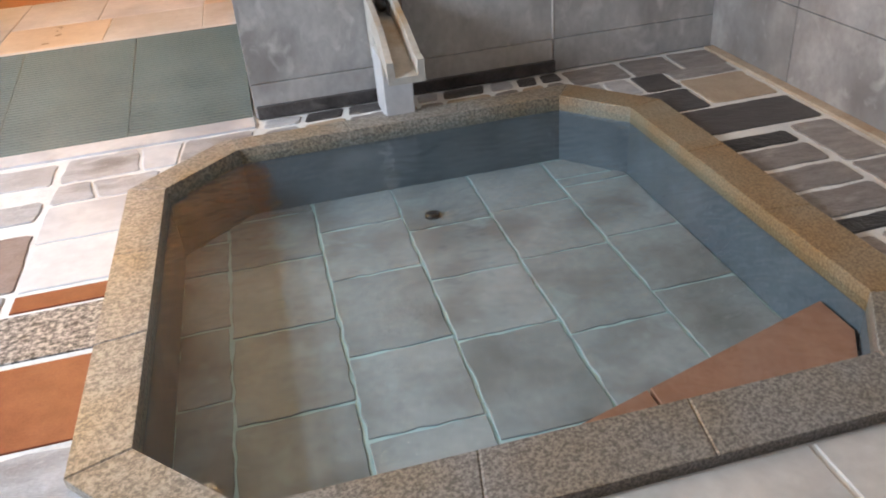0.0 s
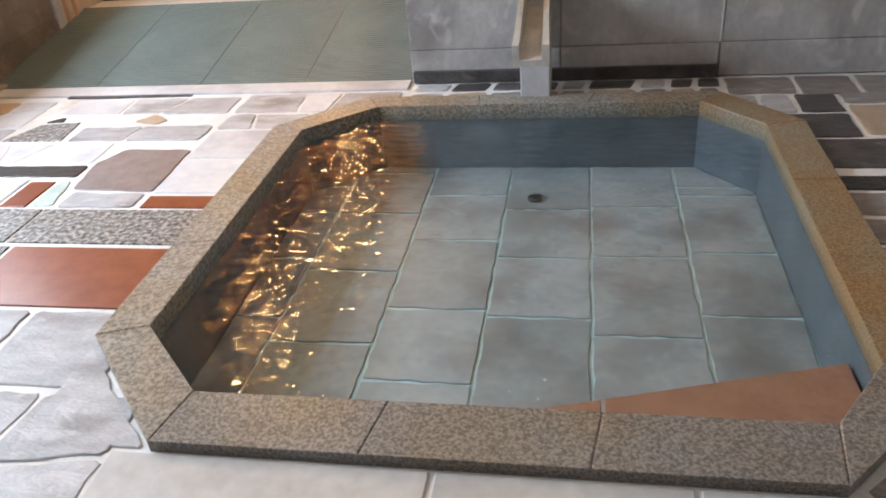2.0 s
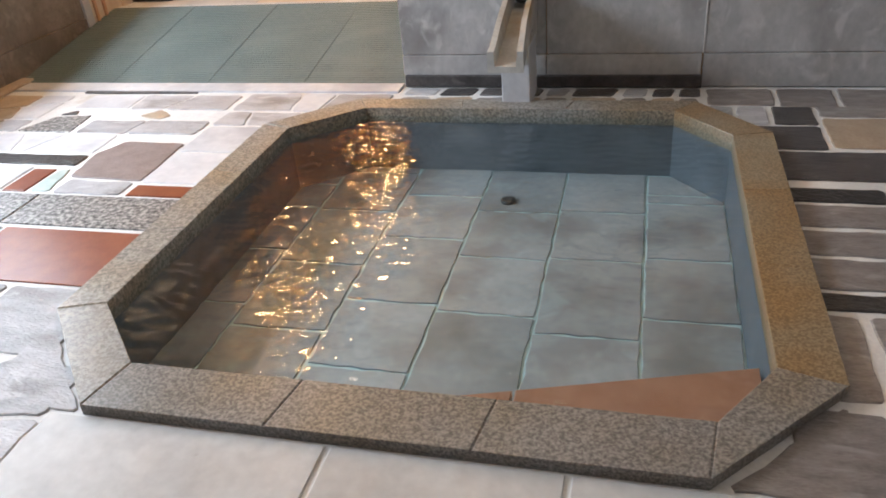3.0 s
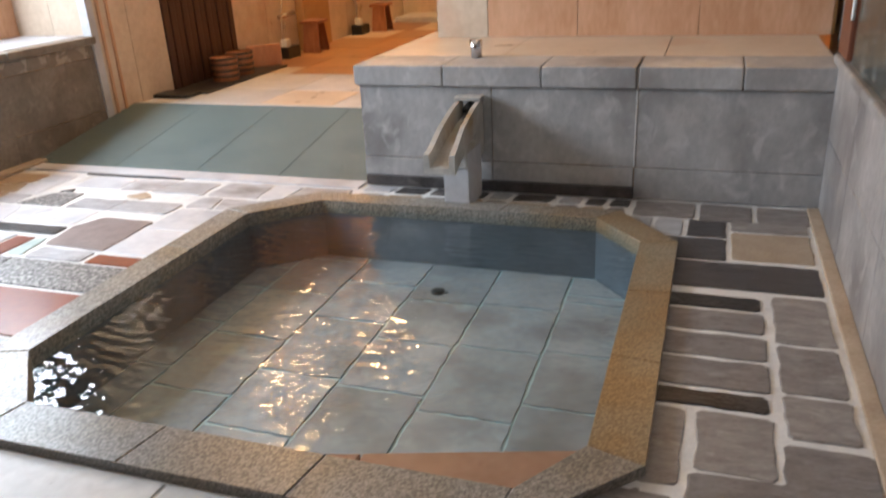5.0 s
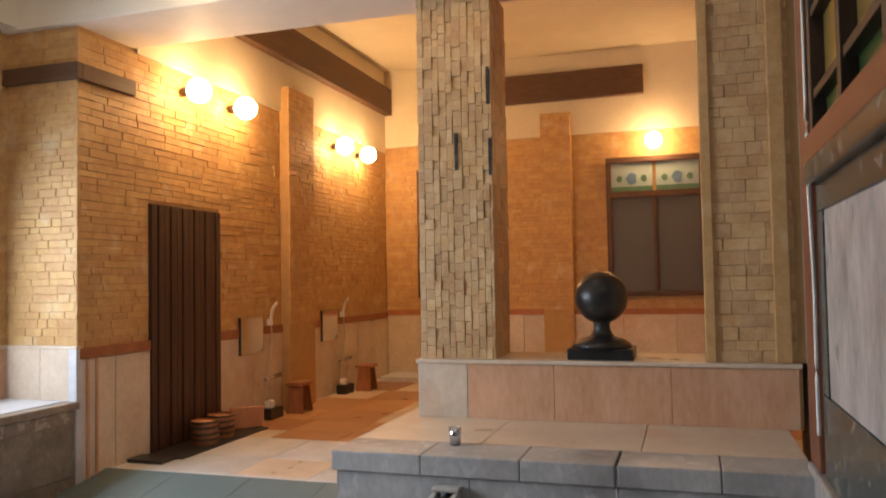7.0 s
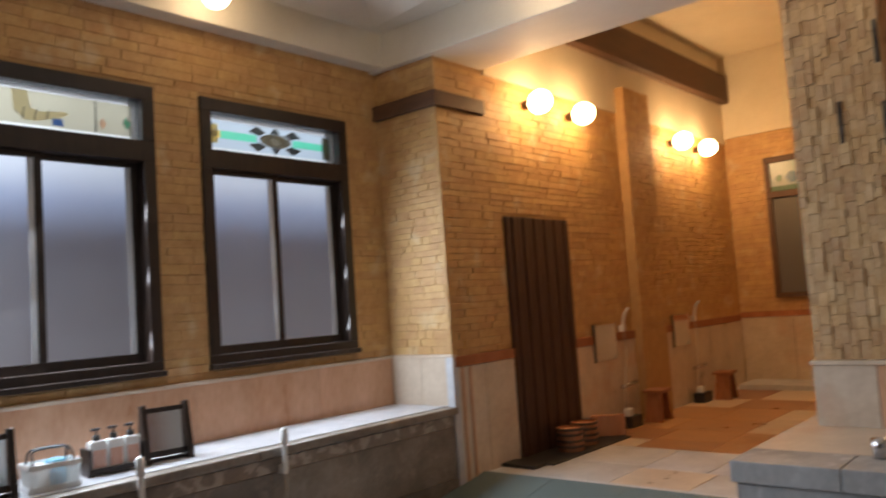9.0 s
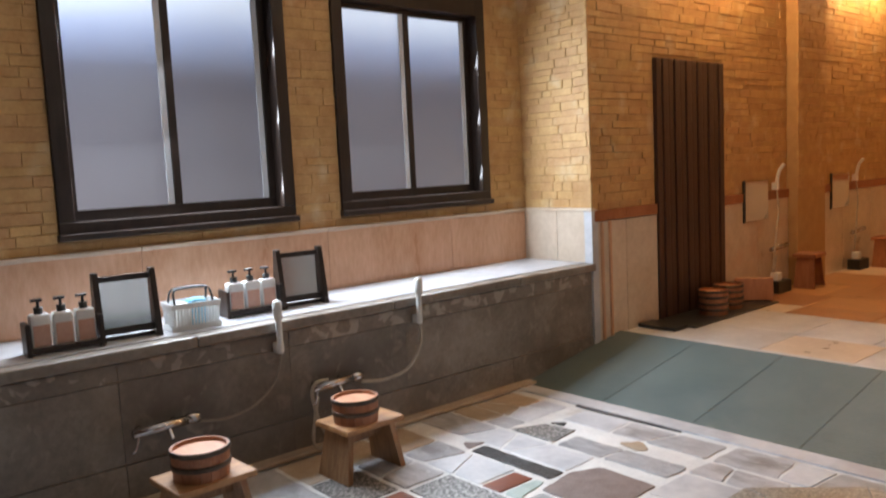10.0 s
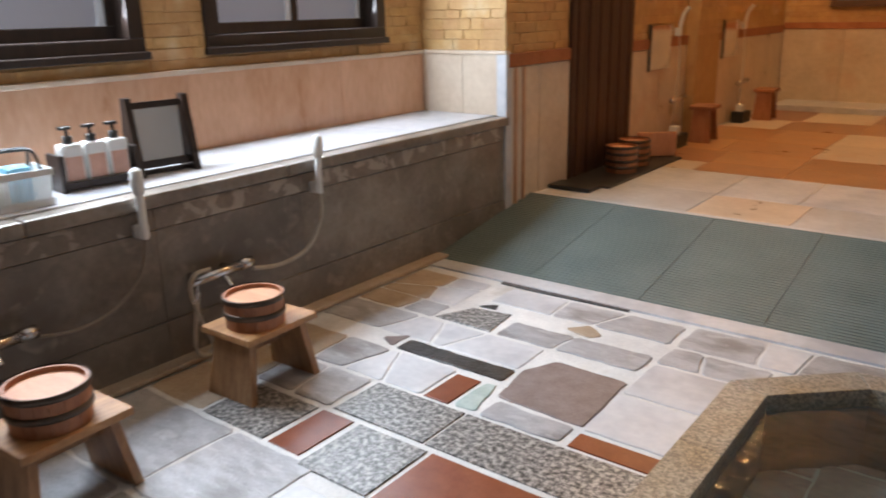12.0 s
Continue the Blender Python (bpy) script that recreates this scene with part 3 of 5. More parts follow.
# pier: front face and side face
cells = strip_rows(-3.35, -2.64, 1.19, 3.70, 0.17, 0.058, random.Random(2))
stone_face(cells, lambda u, v, d: (u, 4.63 - d, v), "strip", pier, lambda u, v: True)
cells = strip_rows(4.62, 11.1, 1.17, 3.66, 0.24, 0.06, random.Random(3), [(5.46, 6.52, 0, 2.37), (7.78, 8.42, 0, 5)])
stone_face(cells, lambda u, v, d: (-2.65 + d, u, v), "strip", pier, lambda u, v: u < 5.5)
cells = strip_rows(7.78, 8.42, 1.17, 3.95, 0.2, 0.06, random.Random(33))
structure("pilaster_side", boxm(-2.66, 7.78, 0.18, -2.53, 8.42, 3.95, bev=0.01), "joint", "shallow stone pilaster on the side wall", "pilaster")
stone_face(cells, lambda u, v, d: (-2.53 + d, u, v), "strip", bpy.data.objects["pilaster_side"], lambda u, v: False)
BACKWIN = ((0.78, 2.12), (-2.1, -0.75))
cells = strip_rows(-2.63, 3.2, 1.2, 3.74, 0.26, 0.065, random.Random(5), [(a, b, 1.38, 3.36) for a, b in BACKWIN])
stone_face(cells, lambda u, v, d: (u, 11.1 - d, v), "strip", wall_back, lambda u, v: False)
structure("pilaster_back", boxm(-0.15, 11.0, 0.18, 0.29, 11.12, 4.07, bev=0.01), "joint", "shallow stone pilaster on the back wall", "pilaster")
stone_face(strip_rows(-0.15, 0.29, 1.2, 4.07, 0.2, 0.065, random.Random(34)), lambda u, v, d: (u, 11.0 - d, v), "strip", bpy.data.objects["pilaster_back"], lambda u, v: False)

# marble dado of the far room and the red-brown band above it
for a, b in ((4.63, 5.03), (5.03, 5.46), (6.52, 7.15), (7.15, 7.78), (8.42, 9.1), (9.1, 9.9), (9.9, 10.6), (10.6, 11.1)):
    part("dado_panel", boxm(-2.66, a + 0.003, 0.0, -2.628, b - 0.003, 1.08, bev=0.004), "cream", pier, "cream marble dado panel")
    part("band", boxm(-2.66, a, 1.083, -2.618, b, 1.17, bev=0.006), "band", pier, "red-brown stone band")
for a, b in ((-3.325, -2.98), (-2.977, -2.632)):
    part("dado_panel", boxm(a, 4.60, 0.77, b, 4.635, 1.165, bev=0.004), "cream", pier, "cream marble corner panel")
part("corner_post", boxm(-2.70, 4.595, 0.0, -2.622, 4.67, 1.175, bev=0.006), "whitem", pier, "white marble corner strip")
for yy in (4.70, 4.80):
    part("edge_strip", boxm(-2.64, yy, 0.0, -2.612, yy + 0.028, 1.08, bev=0.008), "peach", pier, "rounded peach marble edge strip")
part("dado_cap", boxm(-3.325, 4.59, 1.166, -2.62, 4.64, 1.19, bev=0.006), "cream", pier)
for x in range(8):
    part("dado_panel", boxm(-2.62 + x * 0.72, 11.06, 0.18, -1.905 + x * 0.72, 11.11, 1.12, bev=0.004), "cream", wall_back)
part("band", boxm(-2.62, 11.05, 1.123, 3.2, 11.1, 1.2, bev=0.006), "band", wall_back)
structure("pier_beam_front", boxm(-3.36, 4.57, 3.27, -2.6, 4.63, 3.40, bev=0.008), "beamwood", "dark brown wooden band round the pier", "trim")
structure("pier_beam_side", boxm(-2.65, 4.631, 3.27, -2.6, 5.25, 3.40, bev=0.008), "beamwood", "dark brown wooden band on the pier's side", "trim")

# green ridged ramp
ramp = thing("rubber_mat", "worn green ridged rubber mat on a low ramp", "mat", kind="structure")
R0, R1 = (3.81, 0.004), (4.93, FAR_Z + 0.01)
xs = [-2.72, -1.95, -1.30, -0.68, -0.075]
for a, b in zip(xs, xs[1:]):
    bm = bmesh.new()
    pts = [(R0[0], -0.02), R0, R1, (R1[0], -0.02)]
    L0 = [bm.verts.new((a + 0.002, p[0], p[1])) for p in pts]
    L1 = [bm.verts.new((b - 0.002, p[0], p[1])) for p in pts]
    for i in range(4):
        bm.faces.new((L0[i], L0[(i + 1) % 4], L1[(i + 1) % 4], L1[i]))
    bm.faces.new(L0)
    bm.faces.new(L1[::-1])
    part("mat_panel", bm, "mat", ramp)
    rid = bmesh.new()
    for k in range(42):
        t = (k + 0.5) / 42
        yy, zz = R0[0] + (R1[0] - R0[0]) * t, R0[1] + (R1[1] - R0[1]) * t
        box(rid, a + 0.006, yy - 0.006, zz - 0.003, b - 0.006, yy + 0.006, zz + 0.003)
    tagged(part("ridges", rid, "mat", ramp), kind="stuff")
part("mat_border", boxm(-2.6, 3.67, -0.01, -0.07, 3.805, 0.006, bev=0.004), "whitem", ramp, "white marble border strip")
part("mat_border", boxm(-2.62, 4.93, 0.1, -0.07, 5.0, FAR_Z + 0.006, bev=0.004), "whitem", ramp, "white marble border strip")

# ---- grey stone block with the plinth, column and post ----
block = structure("stone_block", boxm(-0.045, 3.80, 0, 2.43, 5.6, 0.585), "joint", "low grey stone block holding the water spout", "block")
for a, b in ((-0.06, 0.72), (0.724, 1.493), (1.50, 2.43)):
    part("slab", boxm(a, 3.788, 0.17, b, 3.81, 0.585, bev=0.004), "blockgrey", block)
    part("foot_slab", boxm(a, 3.78, 0.0, b, 3.81, 0.167, bev=0.004), "blockgrey", block)
part("joint_line", boxm(1.4935, 3.784, 0.17, 1.4995, 3.81, 0.69), "grout", block, "white grout line")
for a, b in ((3.80, 4.6), (4.603, 5.6)):
    part("side_slab", boxm(-0.06, a, 0.0, -0.04, b, 0.585, bev=0.003), "blockgrey", block)
for a, b in ((-0.08, 0.45), (0.453, 1.0), (1.003, 1.49), (1.503, 2.0), (2.003, 2.43)):
    part("coping_slab", boxm(a, 3.765, 0.588, b, 4.12, 0.70, bev=0.009), "blockgrey", block, "rounded grey coping")
for a, b in ((-0.08, 0.7), (0.703, 1.6), (1.603, 2.43)):
    part("top_slab", boxm(a, 4.123, 0.588, b, 5.6, 0.70, bev=0.004), "cream", block, "cream marble top")
# slate left of the spout; from there on the dark colour is shade
part("dark_strip", boxm(-0.05, 3.755, 0.0, 1.5, 3.782, 0.062, bev=0.004), "dark", block, "dark slate strip at the foot, running on as painted shade behind the spout")

plinth = structure("plinth", boxm(0.06, 4.93, 0.70, 2.52, 5.5, 1.07), "joint", "long peach marble plinth", "plinth")
part("end_slab", boxm(0.045, 4.91, 0.70, 0.40, 4.94, 1.07, bev=0.003), "cream", plinth, "cream marble end slab")
for a, b in ((0.403, 1.0), (1.003, 1.75), (1.753, 2.5)):
    part("face_slab", boxm(a, 4.912, 0.70, b, 4.94, 1.07, bev=0.003), "peach", plinth, "peach marble face slab")
part("side_slab", boxm(0.042, 4.94, 0.70, 0.065, 5.5, 1.07, bev=0.003), "cream", plinth)
part("cap", boxm(0.03, 4.895, 1.072, 2.52, 5.52, 1.10, bev=0.008), "cream", plinth, "cream marble cap")

column = structure("column", boxm(0.065, 4.965, 1.10, 0.59, 5.42, 3.70), "joint", "square column faced with small split stones", "column")
rng = random.Random(8)
cells = []
u = 0.055
while u < 0.595:
    w = min(rng.uniform(0.04, 0.07), 0.6 - u)
    v = 1.10
    while v < 3.69:
        h = min(rng.uniform(0.055, 0.12), 3.70 - v)
        cells.append((u, v, u + w, v + h))
        v += h
    u += w
stone_face(cells, lambda u, v, d: (u, 4.965 - d, v), "colstone", column, lambda u, v: True, proud=(0.004, 0.022), name="stone_piece")
cells = cut_rect(4.96, 1.1, 5.42, 3.7, 0.12, 0.14, 0.1, rng, [])
stone_face(cells, lambda u, v, d: (0.59 + d, u, v), "colstone", column, lambda u, v: False, name="stone_piece")
stone_face(cells, lambda u, v, d: (0.065 - d, u, v), "colstone", column, lambda u, v: False, proud=(0.004, 0.006), name="stone_piece")
# shade of the gaps between stones, put on as black bars
for x, z in ((0.33, 2.55), (0.575, 2.5), (0.565, 3.0)):
    part("slot", boxm(x, 4.938, z - 0.13, x + 0.022, 4.96, z + 0.13), "black", column, "black bar standing in for a shaded gap in the stonework")
wall_side_pier = structure("wall_side_pier", boxm(2.0, 4.965, 1.10, 2.55, 5.45, 3.70), "joint", "stone pier beside the opening")
cells = strip_rows(1.985, 2.5, 1.10, 3.70, 0.14, 0.075, random.Random(9))
stone_face(cells, lambda u, v, d: (u, 4.965 - d, v), "colstone", wall_side_pier, lambda u, v: True)
stone_face(strip_rows(4.95, 5.45, 1.1, 3.7, 0.2, 0.08, random.Random(10)), lambda u, v, d: (2.0 - d, u, v), "colstone", wall_side_pier, lambda u, v: False)
part("edge_trim", boxm(1.965, 4.935, 1.10, 2.03, 4.975, 3.70, bev=0.008), "strip", wall_side_pier, "smooth yellow stone edge trim")
part("edge_trim", boxm(2.375, 4.925, 1.10, 2.47, 4.975, 3.70, bev=0.008), "strip", wall_side_pier, "smooth yellow stone edge trim")
structure("wall_behind_pier", boxm(2.55, 5.2, 0, 3.4, 5.3, 4.2), "plaster", "plain wall beside the pier")

# black ball finial on its moulded base
fin = thing("ball_finial", "black bronze ball on a moulded square base", "ornament", at=(1.30, 5.13, 1.10))
b = bmesh.new()
box(b, -0.215, -0.17, 0, 0.215, 0.17, 0.075, bev=0.006)
part("base", b, "bronze", fin)
smooth(part("moulding", lathe([(0.0, 0.075), (0.20, 0.075), (0.195, 0.10), (0.14, 0.135), (0.085, 0.15), (0.068, 0.17), (0.055, 0.20), (0.055, 0.235), (0.072, 0.262), (0.0, 0.262)], 40), "bronze", fin))
smooth(part("ball", lathe([(0.178 * math.sin(math.pi * i / 24), 0.412 - 0.178 * math.cos(math.pi * i / 24)) for i in range(25)], 44), "bronze", fin))

cup = thing("metal_cup", "small steel cup on the grey coping", "cup", at=(0.565, 4.06, 0.70))
smooth(part("cup_body", lathe([(0, 0), (0.030, 0), (0.034, 0.05), (0.036, 0.10), (0.033, 0.10), (0.030, 0.01), (0, 0.01)], 24), "chrome", cup))

# stone water spout
sp = thing("water_spout", "pale stone water spout on a marble post", "spout", at=(0.61, 3.785, 0))
part("post", boxm(-0.07, -0.33, 0.0, 0.07, -0.08, 0.30, bev=0.006), "whitem", sp, "white marble post")
def trough():
    bm = bmesh.new()
    prof = [(-0.085, 0.0), (0.085, 0.0), (0.085, 0.13), (0.055, 0.13), (0.05, 0.04), (-0.05, 0.04), (-0.055, 0.13), (-0.085, 0.13)]
    st = [(-0.02, 0.40, 0.82), (-0.18, 0.375, 0.82), (-0.38, 0.32, 0.84), (-0.54, 0.275, 0.92), (-0.59, 0.265, 0.97)]
    rings = [[bm.verts.new((x * s, yy, zz + z * (1.0 if i < 3 else 0.75))) for x, z in prof] for i, (yy, zz, s) in enumerate(st)]
    for a, b in zip(rings, rings[1:]):
        for i in range(8):
            bm.faces.new((a[i], a[(i + 1) % 8], b[(i + 1) % 8], b[i]))
    bm.faces.new(rings[0])
    bm.faces.new(rings[-1])
    return bm
part("trough", trough(), "spout", sp, "worn limestone trough")
bm = bmesh.new()
box(bm, -0.066, -0.34, 0.22, 0.066, -0.005, 0.33, bev=0.01)
box(bm, -0.068, -0.16, 0.30, 0.068, -0.005, 0.40, bev=0.008)
part("bracket", bm, "spout", sp)
part("lid", boxm(-0.075, -0.09, 0.525, 0.075, -0.006, 0.545, bev=0.006), "spout", sp)
tube("pipe", [(0, -0.005, 0.485), (0, -0.10, 0.48)], 0.026, "blackp", sp, "dark outlet pipe")

# ---- sunken bath ----
bath = thing("sunken_bath", "sunken octagonal stone bath with rust-stained granite rim", "bath", kind="structure")
OUT = [(-0.225, 1.11), (1.415, 1.11), (1.765, 1.48), (1.765, 3.12), (1.46, 3.49), (-0.225, 3.49), (-0.61, 3.13), (-0.61, 1.52)]
INN = [(-0.185, 1.30), (1.44, 1.30), (1.60, 1.53), (1.60, 3.08), (1.365, 3.36), (-0.15, 3.36), (-0.455, 3.08), (-0.455, 1.575)]
for i in range(8):
    j = (i + 1) % 8
    parts = 3 if i in (0, 2, 4, 6) else 1
    for k in range(parts):
        def lerp(p, q, t):
            return (p[0] + (q[0] - p[0]) * t, p[1] + (q[1] - p[1]) * t)
        q = [lerp(OUT[i], OUT[j], k / parts), lerp(OUT[i], OUT[j], (k + 1) / parts), lerp(INN[i], INN[j], (k + 1) / parts), lerp(INN[i], INN[j], k / parts)]
        part("rim_stone", prism(q, -0.045, 0.03, 0.006), {0: "rim_grey", 1: "rim_grey", 2: "rim_rust", 3: "rim_rust"}.get(i, "rim"), bath)
    bm = bmesh.new()
    o = lambda p, s: ((p[0] - 0.57) * s + 0.57, (p[1] - 2.33) * s + 2.33)
    prism([INN[i], INN[j], o(INN[j], 1.05), o(INN[i], 1.05)], -0.36, -0.043, 0, bm)
    part("bath_wall", bm, "tank", bath, "dark stone bath wall")
bm = bmesh.new()
prism([((p[0] - 0.57) * 1.04 + 0.57, (p[1] - 2.33) * 1.04 + 2.33) for p in INN], -0.40, -0.306, 0, bm)
part("bath_bed", bm, "pool_grout", bath, "teal-tinted grout bed")
cuts = [-0.46, -0.27, 0.12, 0.50, 0.88, 1.26, 1.60]
rng = random.Random(12)
for c, (a, b2) in enumerate(zip(cuts, cuts[1:])):
    v = 1.30 - rng.uniform(0, 0.4)
    while v < 3.36:
        h = rng.uniform(0.40, 0.52)
        lo, hi = max(v, 1.30), min(v + h, 3.36)
        if hi - lo > 0.03:
            x0, x1 = a + 0.006, b2 - 0.006
            if c in (0, 5):
                lo, hi = max(lo, 1.5), min(hi, 3.14)
            if hi - lo > 0.03:
                tile = worn_outline([(x0, lo + 0.007), (x1, lo + 0.007), (x1, hi - 0.007), (x0, hi - 0.007)], 0.005, 0.05, 0.0)
                part("bath_tile", prism(tile, -0.31, -0.30, 0.003), "pool_tile", bath)
        v += h
part("bath_tile", prism([(0.22, 1.305), (0.90, 1.305), (0.90, 1.50)], -0.30, -0.115, 0.004), "step", bath, "submerged red stone step")
part("bath_tile", prism([(0.91, 1.305), (1.43, 1.305), (1.59, 1.54), (1.59, 1.70), (0.91, 1.504)], -0.30, -0.115, 0.004), "step", bath, "submerged red stone step")
part("bath_tile", prism(worn_outline([(1.268, 3.154), (1.53, 3.154), (1.372, 3.342), (1.268, 3.342)], 0.004, 0.05, 0.0), -0.31, -0.30, 0.003), "pool_tile", bath)
part("bath_tile", prism([(-0.385, 3.154), (-0.278, 3.154), (-0.278, 3.236)], -0.31, -0.30, 0.003), "pool_tile", bath)
wt = bmesh.new()
wt.faces.new([wt.verts.new((p[0], p[1], -0.012)) for p in INN])
tagged(part("bath_water", wt, "water"), "clear rippling bath water with warm lamp glints", "water", "", "structure")
drain = thing("drain_cap", "small dark metal drain cap in the bath floor", "drain", at=(0.63, 3.02, -0.30))
smooth(part("cap", lathe([(0, 0), (0.035, 0), (0.035, 0.012), (0.02, 0.016), (0, 0.016)], 20), "blackp", drain))

# ---- windows ----
def window(name, y0, y1, deco):
    w = thing(name, "dark wooden window with two frosted sashes and a stained-glass transom", "window", "windows over the ledge", (WIN_X, 0, 0), kind="structure")
    t = 0.085
    zt0, zt1 = 2.70, 2.84
    for a in ((y0, WZ0, y1, WZ0 + 0.075), (y0, WZ1 - 0.10, y1, WZ1), (y0, zt0, y1, zt1)):
        part("window_frame", boxm(-0.16, a[0], a[1], 0.03, a[2], a[3], bev=0.006), "darkwood", w)
    for a in ((y0, y0 + t), (y1 - t, y1)):
        part("window_frame", boxm(-0.16, a[0], WZ0 + 0.075, 0.03, a[1], zt0, bev=0.006), "darkwood", w)
        part("window_frame", boxm(-0.16, a[0], zt1, 0.03, a[1], WZ1 - 0.1, bev=0.006), "darkwood", w)
    part("window_sill", boxm(-0.02, y0 - 0.01, WZ0 - 0.025, 0.055, y1 + 0.01, WZ0 + 0.012, bev=0.006), "darkwood", w)
    ym = (y0 + y1) / 2 - 0.03
    zb = WZ0 + 0.075
    for k, (a, b) in enumerate(((y0 + t, ym + 0.02), (ym - 0.02, y1 - t))):
        xo = -0.055 if k == 0 else -0.10
        s = part("sash", boxm(xo, a, zb, xo + 0.03, b, zb + 0.06, bev=0.004), "darkwood", w)
        part("rail", boxm(xo, a, zt0 - 0.035, xo + 0.03, b, zt0, bev=0.004), "darkwood", s)
        part("stile", boxm(xo, a, zb + 0.06, xo + 0.03, a + 0.03, zt0 - 0.035, bev=0.003), "darkwood", s)
        part("stile", boxm(xo, b - 0.045, zb + 0.06, xo + 0.03, b, zt0 - 0.035, bev=0.003), "darkwood", s)
        # daylight at the pane's edge, put in as a pale strip
        part("light_strip", boxm(xo + 0.006, b - 0.082, zb + 0.06, xo + 0.02, b - 0.046, zt0 - 0.035), "sash", s, "pale strip standing in for daylight at the pane's edge")
        p = part("pane", boxm(xo + 0.008, a + 0.03, zb + 0.06, xo + 0.014, b - 0.08, zt0 - 0.035), "frost", s, "frosted glass pane")
        p.visible_shadow = False
    g = [(y0 + t, zt1), (y1 - t, WZ1 - 0.10)]
    def glass(a, c, b, d, m, dx=0.0):
        p = part("glass_piece", boxm(-0.06 + dx, a, c, -0.055 + dx, b, d), m, w)
        p.visible_shadow = False
    ya, za, yb, zb2 = g[0][0], g[0][1], g[1][0], g[1][1]
    e = 0.035
    for a in ((ya, za, yb, za + e), (ya, zb2 - e, yb, zb2), (ya, za + e, ya + e, zb2 - e), (yb - e, za + e, yb, zb2 - e)):
        glass(*a, "g_white")
    deco(w, glass, ya + e, za + e, yb - e, zb2 - e)
    return w


def poly_glass(w, pts, m):
    bm = bmesh.new()
    f = [bm.verts.new((-0.052, y, z)) for y, z in pts]
    k = [bm.verts.new((-0.047, y, z)) for y, z in pts]
    n = len(pts)
    for i in range(n):
        bm.faces.new((f[i], f[(i + 1) % n], k[(i + 1) % n], k[i]))
    bm.faces.new(f)
    bm.faces.new(k[::-1])
    part("glass_piece", bm, m, w).visible_shadow = False


def deco_curve(w, glass, ya, za, yb, zb):
    L, H = yb - ya, zb - za
    glass(ya, za, ya + L * 0.22, zb, "g_white")
    glass(ya + L * 0.22, za, ya + L * 0.8, zb, "g_olive")
    glass(ya + L * 0.8, za, yb, zb, "g_olive")
    pts = [(ya + L * x, za + H * z) for x, z in ((0.36, 1.0), (0.44, 1.0), (0.45, 0.5), (0.5, 0.42), (0.62, 0.5), (0.65, 0.44), (0.6, 0.3), (0.48, 0.12), (0.42, 0.12), (0.37, 0.4))]
    poly_glass(w, pts, "g_cream")
    poly_glass(w, [(ya + L * x, za + H * z) for x, z in ((0.56, 0.26), (0.61, 0.26), (0.62, 0.05), (0.56, 0.05))], "g_blue")
    poly_glass(w, [(ya + L * x, za + H * z) for x, z in ((0.83, 0.5), (0.85, 0.3), (0.83, 0.1), (0.81, 0.3))], "g_pink")
    poly_glass(w, [(ya + L * x, za + H * z) for x, z in ((0.96, 0.6), (0.99, 0.4), (0.97, 0.2), (0.95, 0.4))], "g_green")
    for sx in (-1, 1):
        poly_glass(w, [(ya + L * (0.11 + sx * x), za + H * z) for x, z in ((0.0, 0.06), (0.045, 0.30), (0.095, 0.72), (0.03, 0.42))], "g_dgreen" if sx > 0 else "g_olive")
    for x in (0.22, 0.79):
        tube("lead", [(-0.045, ya + L * x, za), (-0.045, ya + L * x, zb)], 0.004, "blackp", w)
    for x0, z0, x1, z1 in ((0.41, 0.14, 0.42, 0.5), (0.47, 0.14, 0.48, 0.46), (0.53, 0.2, 0.54, 0.46)):
        tube("lead", [(-0.044, ya + L * x0, za + H * z0), (-0.044, ya + L * x1, za + H * z1)], 0.003, "blackp", w)


